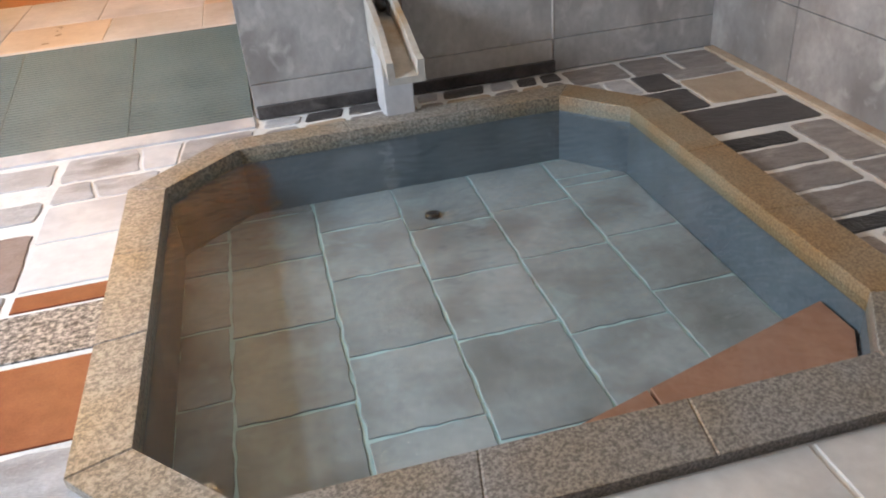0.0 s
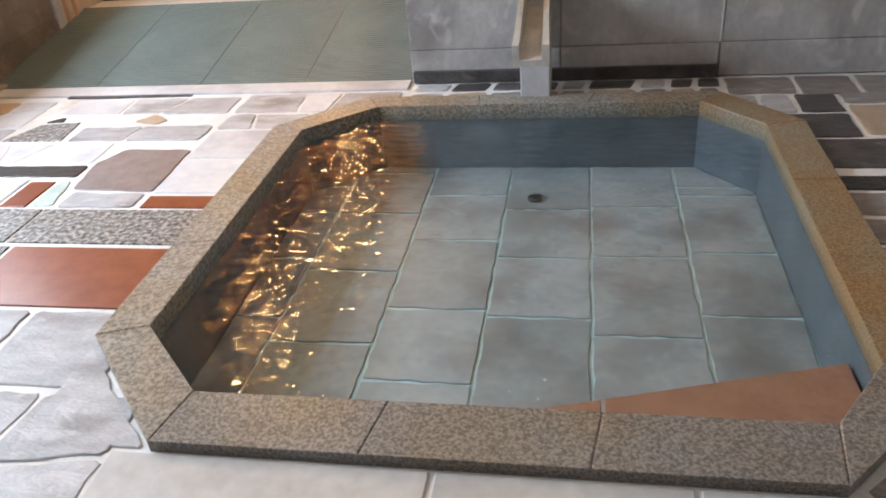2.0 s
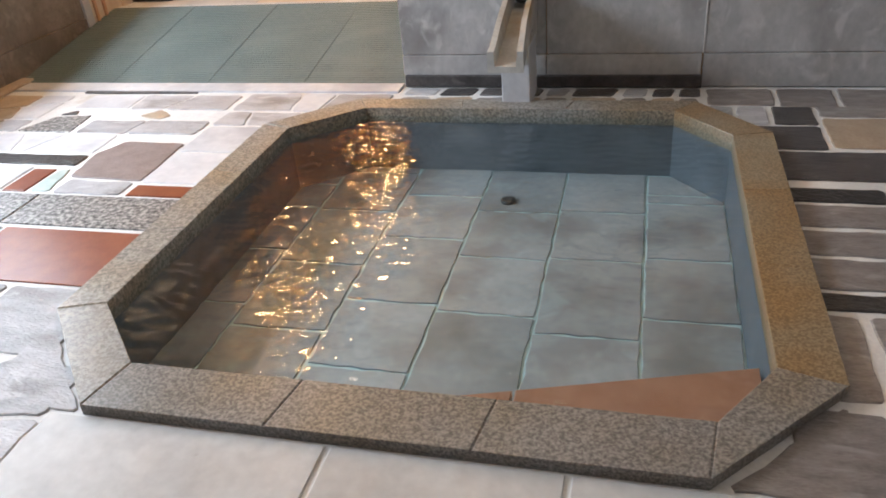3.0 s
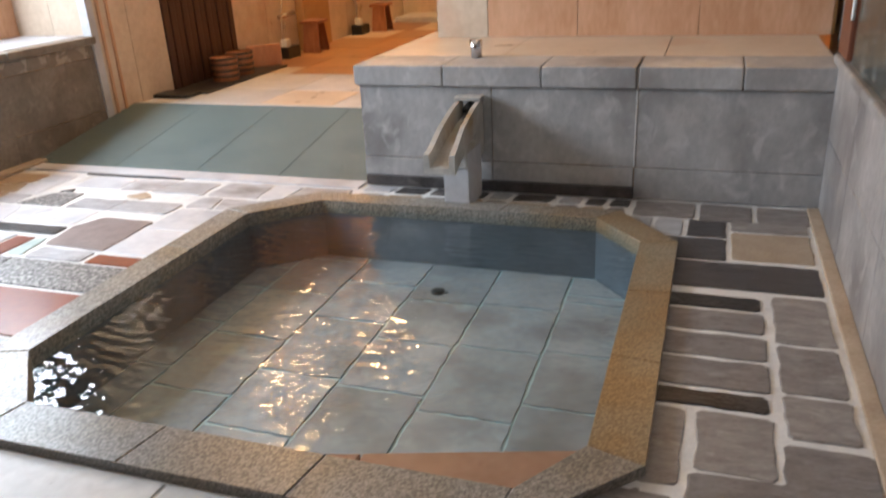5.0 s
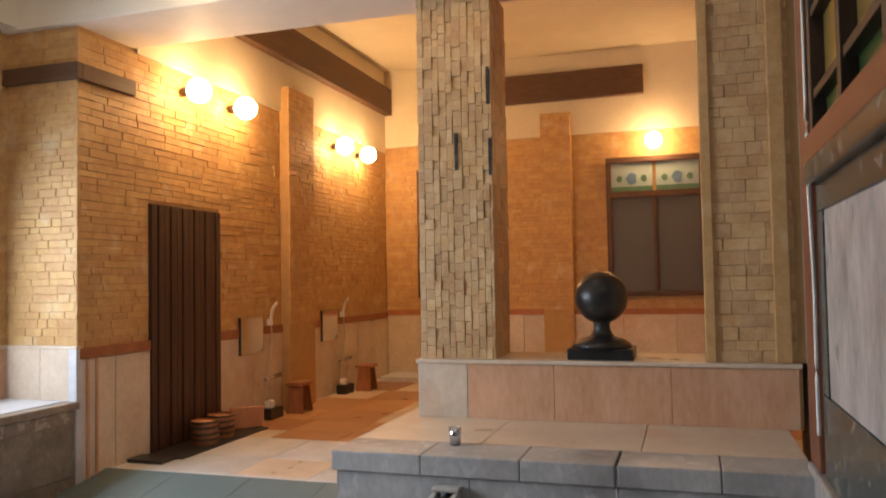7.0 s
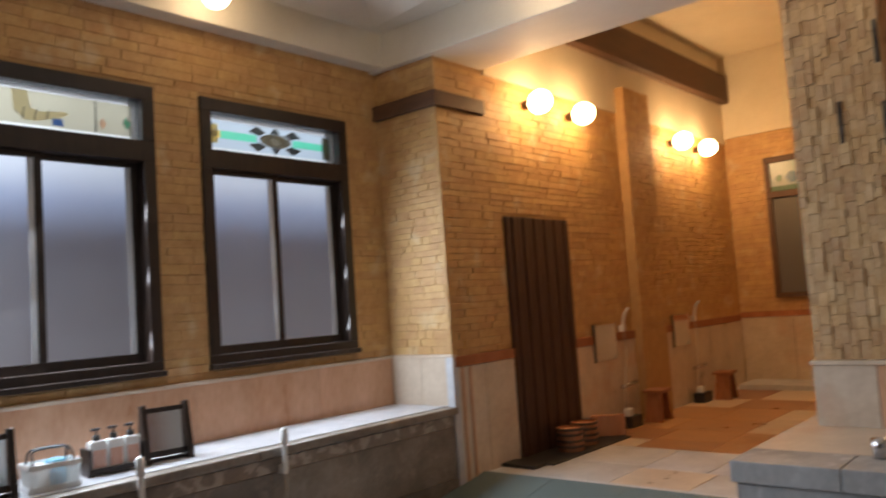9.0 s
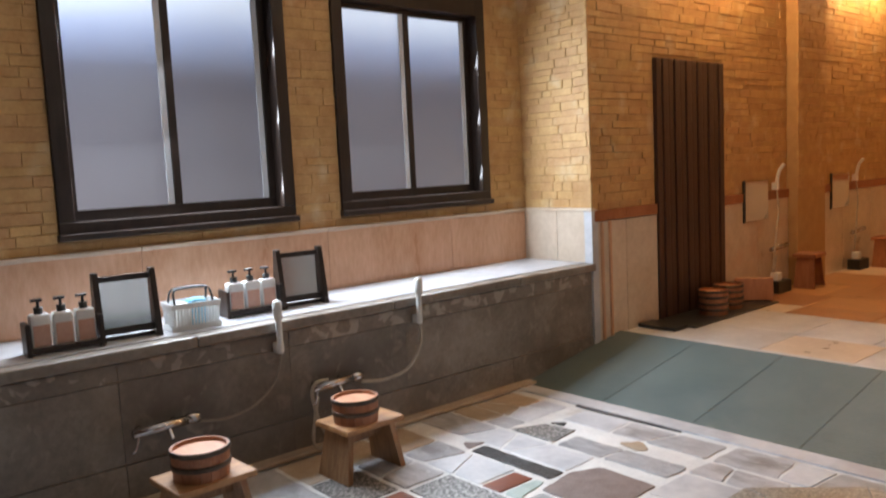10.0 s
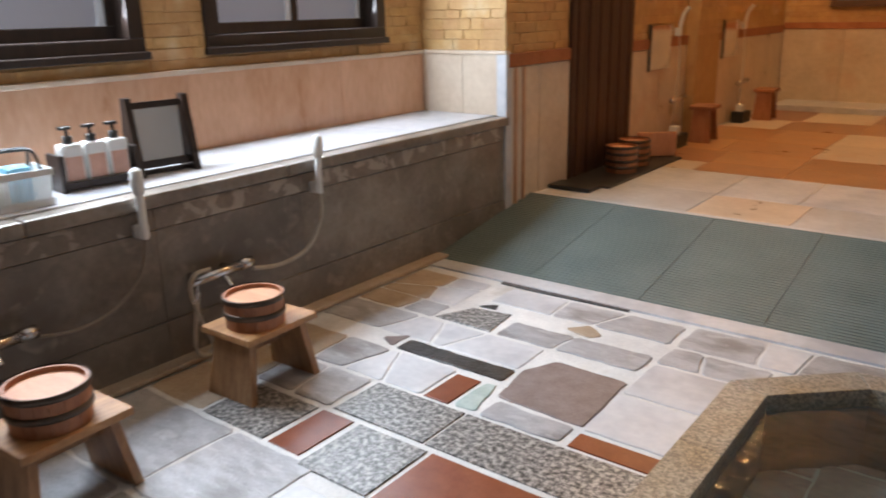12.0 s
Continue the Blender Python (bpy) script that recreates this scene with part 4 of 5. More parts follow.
def deco_cross(w, glass, ya, za, yb, zb):
    L, H = yb - ya, zb - za
    for a, b, m in ((0, 0.36, "g_clear"), (0.36, 0.66, "g_clear"), (0.66, 1, "g_clear")):
        glass(ya + L * a, za, ya + L * b, za + H * 0.36, m)
        glass(ya + L * a, za + H * 0.64, ya + L * b, zb, m)
    glass(ya, za + H * 0.36, ya + L * 0.08, za + H * 0.64, "g_yellow")
    glass(ya + L * 0.08, za + H * 0.36, ya + L * 0.36, za + H * 0.64, "g_green")
    glass(ya + L * 0.36, za + H * 0.36, ya + L * 0.66, za + H * 0.64, "g_clear")
    glass(ya + L * 0.66, za + H * 0.36, yb, za + H * 0.64, "g_green")
    def at(pts, m):
        poly_glass(w, [(ya + L * x, za + H * z) for x, z in pts], m)
    at([(0.51 + 0.13 * math.cos(k * math.pi / 6), 0.5 + 0.27 * math.sin(k * math.pi / 6)) for k in range(12)], "g_umber")
    for sx in (-1, 1):
        for sz in (-1, 1):
            at([(0.51 + sx * 0.08, 0.5 + sz * 0.27), (0.51 + sx * 0.13, 0.5 + sz * 0.14), (0.51 + sx * 0.22, 0.5 + sz * 0.24), (0.51 + sx * 0.15, 0.5 + sz * 0.46)], "g_dark")
    for sz in (-1, 1):
        at([(0.47, 0.5 + sz * 0.28), (0.51, 0.5 + sz * 0.5), (0.55, 0.5 + sz * 0.28)], "g_dark")
    at([(0.0, 0.16), (0.055, 0.16), (0.055, 0.36), (0.0, 0.36)], "g_yellow")
    at([(0.0, 0.64), (0.055, 0.64), (0.055, 0.84), (0.0, 0.84)], "g_yellow")
    at([(0.03 + 0.03 * math.cos(k * math.pi / 4), 0.5 + 0.13 * math.sin(k * math.pi / 4)) for k in range(8)], "g_umber")
    at([(0.925, 0.05), (0.985, 0.05), (0.985, 0.9), (0.925, 0.9)], "g_umber")
    bm = bmesh.new()
    f = [bm.verts.new((-0.044, ya + L * (0.505 + x), za + H * (0.46 + z))) for x, z in ((-0.045, 0.08), (-0.03, -0.1), (0.01, -0.16), (0.045, -0.06), (0.03, 0.1), (-0.02, 0.16))]
    bm.faces.new(f)
    part("glass_piece", bm, "g_white", w).visible_shadow = False


window("window_1", *WINDOWS[0], deco_curve)
window("window_2", *WINDOWS[1], deco_cross)
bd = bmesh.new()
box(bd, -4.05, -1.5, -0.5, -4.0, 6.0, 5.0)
tagged(part("backdrop", bd, "outside"), "glowing backdrop painted as the pale distance outside the frosted windows", "backdrop", "", "structure")

for i, (a, b) in enumerate(BACKWIN):
    w = thing("window_%d" % (i + 3), "dark brown framed window with dim frosted panes", "window", "windows of the back wall", (0, 11.08, 0), kind="structure")
    for z0, z1 in ((1.38, 1.45), (2.78, 2.87), (3.28, 3.36)):
        part("window_frame", boxm(a, -0.05, z0, b, 0.03, z1, bev=0.006), "beamwood", w)
    for x0, x1 in ((a, a + 0.07), (b - 0.07, b), ((a + b) / 2 - 0.025, (a + b) / 2 + 0.025)):
        part("window_frame", boxm(x0, -0.045, 1.45, x1, 0.03, 2.78, bev=0.005), "beamwood", w)
    for x0, x1 in ((a, a + 0.07), (b - 0.07, b)):
        part("window_frame", boxm(x0, -0.045, 2.87, x1, 0.03, 3.28, bev=0.005), "beamwood", w)
    for x0, x1 in ((a + 0.07, (a + b) / 2 - 0.025), ((a + b) / 2 + 0.025, b - 0.07)):
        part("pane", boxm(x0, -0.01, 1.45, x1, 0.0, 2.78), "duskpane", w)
        part("pane", boxm(x0, -0.01, 2.87, x1, 0.0, 3.28), "lead_pale", w, "pale blue leaded glass")
        xm = (x0 + x1) / 2
        for k, (dx, r, m) in enumerate(((-0.17, 0.05, "lead_green"), (0.0, 0.085, "lead_blue"), (0.17, 0.05, "lead_green"))):
            leaf = bmesh.new()
            ring = [(xm + dx + r * math.cos(a * math.pi / 5) * (1.0 if a % 2 else 0.72), 3.05 + r * math.sin(a * math.pi / 5)) for a in range(10)]
            f = [leaf.verts.new((p, -0.016, q)) for p, q in ring]
            g = [leaf.verts.new((p, -0.009, q)) for p, q in ring]
            for a in range(10):
                leaf.faces.new((f[a], f[(a + 1) % 10], g[(a + 1) % 10], g[a]))
            leaf.faces.new(f)
            leaf.faces.new(g[::-1])
            part("glass_piece", leaf, m, w)
        part("glass_piece", boxm(x0, -0.015, 2.87, x1, -0.008, 2.94), "lead_green", w)

# ---- marble wall beside the bath ----
wr = wall_right
RX = RIGHT_X
for a, b in ((-2.2, -1.2), (-1.197, -0.3), (-0.297, 0.6), (0.603, 1.5), (1.503, 2.35), (2.353, 3.1), (3.103, 3.785)):
    part("base_slab", boxm(RX - 0.02, a, 0.0, RX + 0.01, b, 0.36, bev=0.004), "wallgrey", wr)
    part("base_slab", boxm(RX - 0.02, a, 0.363, RX + 0.01, b, 0.72, bev=0.004), "wallgrey", wr)
part("base_cap", boxm(RX - 0.045, -2.2, 0.723, RX + 0.01, 3.785, 0.765, bev=0.012), "wallgrey", wr, "rounded grey stone ledge")
part("foot_strip", boxm(RX - 0.075, -2.2, -0.005, RX - 0.02, 3.75, 0.012, bev=0.005), "tanstone", wr, "rust-stained foot strip")
part("marble_border", boxm(RX - 0.018, 0.4, 0.77, RX + 0.01, 3.44, 1.13, bev=0.004), "greenm", wr, "dark green marble border")
part("marble_border", boxm(RX - 0.018, 0.4, 1.915, RX + 0.01, 3.44, 2.03, bev=0.004), "greenm", wr, "dark green marble border")
part("marble_border", boxm(RX - 0.018, 3.285, 1.133, RX + 0.01, 3.44, 1.912, bev=0.004), "greenm", wr, "dark green marble border")
part("marble_border", boxm(RX - 0.018, 0.4, 1.133, RX + 0.01, 0.6, 1.912, bev=0.004), "greenm", wr, "dark green marble border")
part("marble_panel", boxm(RX - 0.012, 0.603, 1.133, RX + 0.01, 3.282, 1.912, bev=0.004), "veinm", wr, "veined white marble panel")
part("cornice", boxm(RX - 0.06, 0.4, 2.033, RX + 0.01, 3.46, 2.13, bev=0.015), "greenm", wr, "moulded dark marble cornice")
structure("wood_sill", boxm(RX - 0.05, -0.9, 2.133, RX + 0.15, 3.5, 2.25, bev=0.008), "redwood", "red-brown wooden sill of the glazed screen", "sill")
structure("corner_post", boxm(RX - 0.03, 3.5, 0.77, RX + 0.12, 3.785, 3.75, bev=0.01), "redwood", "dark red-brown wooden corner post", "post")
scr = thing("window_5", "dark wooden screen with green stained-glass panes", "window", kind="structure")
for yy in (3.42, 2.75, 2.08, 1.41, 0.74, 0.07, -0.6):
    part("mullion", boxm(RX - 0.03, yy - 0.035, 2.25, RX + 0.1, yy + 0.035, 3.1, bev=0.006), "darkwood", scr)
for zz in (2.42, 2.78):
    part("rail", boxm(RX - 0.02, -0.9, zz - 0.02, RX + 0.09, 3.42, zz + 0.02, bev=0.004), "darkwood", scr)
for i, yy in enumerate((3.42, 2.75, 2.08, 1.41, 0.74, 0.07)):
    for z0, z1, m in ((2.25, 2.40, "g_dgreen"), (2.44, 2.76, "g_yellow"), (2.80, 3.1, "g_green")):
        part("pane", boxm(RX + 0.03, yy - 0.635, z0, RX + 0.036, yy - 0.035, z1), m, scr)
structure("wall_behind_screen", boxm(RX + 0.19, -2.4, 0.0, RX + 0.25, 3.9, 3.95), "joint", "dim room side behind the glazed screen")
tube("white_cable", [(RX - 0.035, 3.505, 3.7), (RX - 0.036, 3.50, 2.9), (RX - 0.036, 3.505, 2.2), (RX - 0.04, 3.47, 1.95), (RX - 0.034, 3.46, 1.6), (RX - 0.035, 3.47, 1.2), (RX - 0.036, 3.455, 0.95)], 0.008, "whitep")
tagged(bpy.data.objects["white_cable"], "thin white cable hanging beside the wooden post", "cable")

# ---- far room ----
door = thing("door_1", "dark brown slatted folding door in the stone wall", "door", at=(-2.63, 5.99, FAR_Z), kind="structure")
part("door_panel", boxm(-0.03, -0.525, 0, -0.005, 0.525, 2.19), "curtain", door)
for i in range(12):
    a = -0.525 + i * 0.0875
    part("slat", boxm(-0.012, a + 0.004, 0.0, 0.014 + 0.008 * (i % 2), a + 0.0835, 2.185, bev=0.012), "curtain", door)

def globe(x, y, z, nx, ny, watts, group="globe wall lamps", r=0.115):
    g = thing("globe_lamp", "lit opal glass globe lamp on a small bracket", "lamp", group, (x, y, z))
    smooth(part("globe", lathe([(r * math.sin(math.pi * i / 16), -r * math.cos(math.pi * i / 16)) for i in range(17)], 24), "globe" if nx or ny else "globe_dim", g)).visible_shadow = False
    if nx or ny:
        tube("arm", [(-nx * r * 0.9, -ny * r * 0.9, 0), (-nx * (r + 0.06), -ny * (r + 0.06), 0)], 0.045, "hoop", g, segs=16)
    else:
        tube("holder", [(0, 0, r * 0.9), (0, 0, r + 0.09)], 0.045, "whitep", g, segs=16)
    globe_light(x, y, z, watts)

for yy in (5.92, 6.72, 9.15, 9.95):
    globe(-2.44, yy, 3.46, 1, 0, 2)
globe(1.46, 10.9, 3.56, 0, -1, 2)
for x, yy in ((-1.38, 4.28), (0.5, 4.25), (-2.95, 2.75), (-2.95, 0.6), (1.95, 2.0)):
    globe(x, yy, 3.83, 0, 0, 1, "globe ceiling lamps", 0.10)

def washer(y):
    m = thing("wall_mirror", "frameless wall mirror above the far washing place", "mirror", "far wall mirrors", (-2.628, y, 1.08))
    part("glass", boxm(0.0, -0.22, -0.18, 0.02, 0.22, 0.20, bev=0.003), "mirror", m)
    part("edge", boxm(0.0, -0.24, -0.19, 0.016, -0.222, 0.21), "blackp", m)
    s = thing("hand_shower", "white hand shower with hose on the far wall", "shower", "far showers", (-2.62, y + 0.33, 0.18))
    tube("handle", [(0.04, 0, 1.05), (0.07, 0, 1.18), (0.12, 0, 1.25)], 0.018, "whitep", s)
    part("holder", boxm(0.0, -0.02, 1.0, 0.06, 0.02, 1.07, bev=0.005), "whitep", s)
    tube("hose", [(0.04, 0, 1.05), (0.06, 0.0, 0.8), (0.10, -0.12, 0.62), (0.12, -0.22, 0.30), (0.08, -0.15, 0.16), (0.05, -0.02, 0.35)], 0.009, "hose", s)
    tube("mixer", [(0.07, -0.16, 0.42), (0.07, 0.16, 0.44)], 0.025, "chrome", s)
    c = thing("bottle_caddy", "small dark caddy holding a pale bottle", "caddy", "far caddies", (-2.50, y + 0.20, 0.18))
    part("tray", boxm(-0.07, -0.13, 0, 0.07, 0.13, 0.12, bev=0.006), "blackp", c)
    part("bottle", boxm(-0.04, -0.09, 0.12, 0.04, 0.0, 0.20, bev=0.012), "whitep", c)

washer(7.1)
washer(9.0)


def bucket(x, y, z, r=0.125, h=0.125, name="wooden_bucket", label="low red cedar bucket with dark metal hoops", group="wooden buckets"):
    b = thing(name, label, "bucket", group, (x, y, z), random.Random(int(x * 100)).uniform(0, 90))
    for i in range(18):
        a0, a1 = 2 * math.pi * i / 18 + 0.008, 2 * math.pi * (i + 1) / 18 - 0.008
        bm = bmesh.new()
        def ring(rad, zz):
            return [(rad * math.cos(a0), rad * math.sin(a0), zz), (rad * math.cos((a0 + a1) / 2), rad * math.sin((a0 + a1) / 2), zz), (rad * math.cos(a1), rad * math.sin(a1), zz)]
        A = [bm.verts.new(p) for p in ring(r * 0.95, 0)] + [bm.verts.new(p) for p in ring(r * 0.95 - 0.013, 0)][::-1]
        B = [bm.verts.new(p) for p in ring(r, h)] + [bm.verts.new(p) for p in ring(r - 0.013, h)][::-1]
        for k in range(6):
            bm.faces.new((A[k], A[(k + 1) % 6], B[(k + 1) % 6], B[k]))
        bm.faces.new(A[::-1])
        bm.faces.new(B)
        part("stave", bm, "bucketwood", b)
    part("base_board", lathe([(0, h - 0.03), (r * 0.96, h - 0.03), (r * 0.96, h - 0.016), (0, h - 0.016)], 28), "bucketin", b, "pale orange wooden board")
    for zz, k in ((0.45, 0.978), (0.94, 1.0)):
        rr = r * k
        smooth(part("hoop", lathe([(rr + 0.001, h * zz - 0.012), (rr + 0.005, h * zz - 0.010), (rr + 0.005, h * zz + 0.010), (rr + 0.001, h * zz + 0.012)], 36), "hoop", b))
    return b


def stool(x, y, z, rz, s=1.0, hs=1.0, wood=("stoolwood", "stoolleg"), label="worn wooden bath stool with splayed board legs", group="wooden stools"):
    st = thing("bath_stool", label, "stool", group, (x, y, z), rz)
    part("seat", boxm(-0.15 * s, -0.188 * s, 0.262 * s * hs, 0.15 * s, 0.188 * s, 0.292 * s * hs, bev=0.006), wood[0], st)
    for sg in (-1, 1):
        bm = bmesh.new()
        p = [(0.105, 0.262, 0.135), (0.135, 0.0, 0.178)]
        vs = []
        for w, zz, yy in p:
            vs.append([bm.verts.new(((a * w) * s, sg * (yy + d) * s, zz * s * hs)) for a, d in ((-1, -0.016), (1, -0.016), (1, 0.016), (-1, 0.016))])
        for k in range(4):
            bm.faces.new((vs[0][k], vs[0][(k + 1) % 4], vs[1][(k + 1) % 4], vs[1][k]))
        bm.faces.new(vs[0])
        bm.faces.new(vs[1])
        part("leg", bm, wood[1], st)
    part("stretcher", boxm(-0.014 * s, -0.145 * s, 0.17 * s * hs, 0.014 * s, 0.145 * s, 0.22 * s * hs, bev=0.004), wood[1], st)
    return st


stool(-2.06, 1.19, 0, 3, 0.96)
stool(-2.175, 2.09, 0, 2, 0.96)
bucket(-2.05, 1.18, 0.281, 0.125, 0.13)
bucket(-2.155, 2.055, 0.281, 0.12, 0.125)
stool(-2.40, 7.75, FAR_Z, 4, 0.76, 1.55, ("bucketwood", "bucketwood"), "tall red-brown wooden stool by the far wall")
stool(-2.34, 9.55, FAR_Z, 4, 0.76, 1.55, ("bucketwood", "bucketwood"), "tall red-brown wooden stool by the far wall")
mt = thing("floor_mat", "flat black mat on the floor below the slatted door", "mat", at=(-2.42, 5.9, FAR_Z))
part("mat_sheet", boxm(-0.2, -0.55, 0, 0.2, 0.85, 0.015, bev=0.006), "blackp", mt)
part("mat_corner", boxm(-0.2, -0.75, 0, 0.14, -0.55, 0.03, bev=0.006), "blackp", mt)
for x, yy, zz in ((-2.40, 5.93, 0.195), (-2.40, 5.93, 0.30), (-2.44, 6.25, 0.195), (-2.44, 6.25, 0.30)):
    bucket(x, yy, zz, 0.125, 0.10, label="stacked cedar bucket on the black mat")
bt = thing("board_stack", "pale wooden board leaning on the wall by the mat", "board", at=(-2.43, 6.68, 0.195), rz=-50)
part("board", boxm(-0.02, -0.17, 0, 0.03, 0.17, 0.21, bev=0.012), "bucketin", bt)
wk = structure("white_kerb", boxm(-2.5, 10.4, FAR_Z - 0.01, 0.3, 11.05, FAR_Z + 0.07, bev=0.01), "whitem", "white marble step at the back wall", "step")

# ---- things on the ledge ----
LZ = 0.77


def stand_mirror(x, y, w, h, tilt):
    m = thing("standing_mirror", "small mirror in a dark wooden stand on the ledge", "mirror", "ledge mirrors", (x, y, LZ), tilt)
    for sg in (-1, 1):
        bm = bmesh.new()
        q = [[(-0.07, 0), (0.075, 0)], [(-0.03, h), (0.012, h)]]
        vs = []
        for side in (-0.014, 0.014):
            vs.append([bm.verts.new((x, sg * (w / 2) + side, z)) for x, z in (q[0][0], q[0][1], q[1][1], q[1][0])])
        for k in range(4):
            bm.faces.new((vs[0][k], vs[0][(k + 1) % 4], vs[1][(k + 1) % 4], vs[1][k]))
        bm.faces.new(vs[0])
        bm.faces.new(vs[1][::-1])
        part("stand_post", bm, "darkwood", m)
    t = pose(0.02, 0, 0, 0, -6, 0)
    for z0, z1 in ((0.03, 0.065), (h - 0.05, h - 0.02)):
        part("frame_rail", boxm(-0.012, -w / 2 + 0.014, z0, 0.012, w / 2 - 0.014, z1, bev=0.003, m=t), "darkwood", m)
    part("mirror_glass", boxm(-0.006, -w / 2 + 0.02, 0.06, 0.004, w / 2 - 0.02, h - 0.045, m=t), "mirror", m, "grey mirror glass")
    part("foot_bar", boxm(-0.012, -w / 2 + 0.014, 0.0, 0.012, w / 2 - 0.014, 0.02, bev=0.003), "darkwood", m)
    return m


stand_mirror(-2.87, 1.19, 0.275, 0.345, -4)
stand_mirror(-2.97, 2.25, 0.27, 0.345, -6)


def bottle_rack(x, y, tilt):
    r = thing("bottle_rack", "dark wooden rack with three white pump bottles", "rack", "bottle racks", (x, y, LZ), tilt)
    part("tray", boxm(-0.055, -0.15, 0.012, 0.055, 0.15, 0.027, bev=0.003), "darkwood", r)
    for sg in (-1, 1):
        part("end_board", boxm(-0.065, sg * 0.16 - 0.01, 0, 0.065, sg * 0.16 + 0.01, 0.155, bev=0.004), "darkwood", r)
    part("front_rail", boxm(0.052, -0.15, 0.012, 0.062, 0.15, 0.04, bev=0.003), "darkwood", r)
    for k in (-1, 0, 1):
        b = thing("pump_bottle", "white pump bottle with pink label and black pump", "bottle", "pump bottles")
        b.matrix_basis = r.matrix_basis @ pose(0, k * 0.098, 0.027)
        part("bottle_body", boxm(-0.038, -0.045, 0, 0.038, 0.045, 0.165, bev=0.016), "whitep", b)
        part("label_wrap", boxm(0.0, -0.036, 0.015, 0.0392, 0.036, 0.115, bev=0.002), "label", b, "pale pink label")
        pump = tube("collar", [(0, 0, 0.163), (0, 0, 0.195)], 0.020, "blackp", b, segs=14)
        tube("pump_stem", [(0, 0, 0.195), (0, 0, 0.225)], 0.007, "blackp", pump)
        part("pump_head", boxm(-0.014, -0.03, 0.222, 0.014, 0.018, 0.236, bev=0.004), "blackp", pump)
    return r


bottle_rack(-2.84, 0.88, -3)
bottle_rack(-2.96, 1.92, -4)

bk = thing("plastic_basket", "white slotted plastic basket with a blue packet inside", "basket", at=(-2.86, 1.52, LZ), rz=-5)
bm = bmesh.new()
box(bm, -0.075, -0.105, 0, 0.075, 0.105, 0.008)
part("basket_floor", bm, "whitep", bk)
for i in range(14):
    yy = -0.105 + i * 0.2 / 13
    for sx in (-1, 1):
        part("basket_slat", boxm(-0.003, -0.0045, 0, 0.003, 0.0045, 0.13, m=pose(sx * 0.08, yy * 1.08, 0.0, 0, sx * 6, 0)), "whitep", bk)
for i in range(9):
    xx = -0.075 + i * 0.15 / 8
    for sy in (-1, 1):
        part("basket_slat", boxm(-0.0045, -0.003, 0, 0.0045, 0.003, 0.13, m=pose(xx * 1.08, sy * 0.112, 0.0, -sy * 6, 0, 0)), "whitep", bk)
for z0, z1 in ((0.0, 0.03), (0.118, 0.145)):
    k = 0.085 + z0 * 0.1
    for a in ((-k, -0.13, -k + 0.006, 0.13), (k - 0.006, -0.13, k, 0.13), (-k, -0.13, k, -0.124), (-k, 0.124, k, 0.13)):
        part("basket_band", boxm(a[0], a[1], z0, a[2], a[3], z1, bev=0.002), "whitep", bk)
for sx in (-1, 1):
    tube("handle", [(sx * 0.06, -0.10, 0.14), (sx * 0.03, -0.095, 0.20), (sx * 0.02, -0.06, 0.215), (sx * 0.02, 0.06, 0.215), (sx * 0.03, 0.095, 0.20), (sx * 0.06, 0.10, 0.14)], 0.006, "blackp", bk, "dark bent handle")
pk = thing("blue_packet", "crumpled blue and white packet in the basket", "packet", at=(-2.86, 1.54, LZ + 0.008))
part("packet_body", boxm(-0.05, -0.04, 0.0, 0.05, 0.06, 0.15, bev=0.03), "bluep", pk)
pk2 = thing("white_packet", "white packet lying in the basket", "packet", at=(-2.86, 1.47, LZ + 0.008))
part("packet_body", boxm(-0.055, -0.04, 0.0, 0.055, 0.03, 0.135, bev=0.025), "whitep", pk2)

# ---- taps and showers on the ledge wall ----
FX = LEDGE_X + 0.012


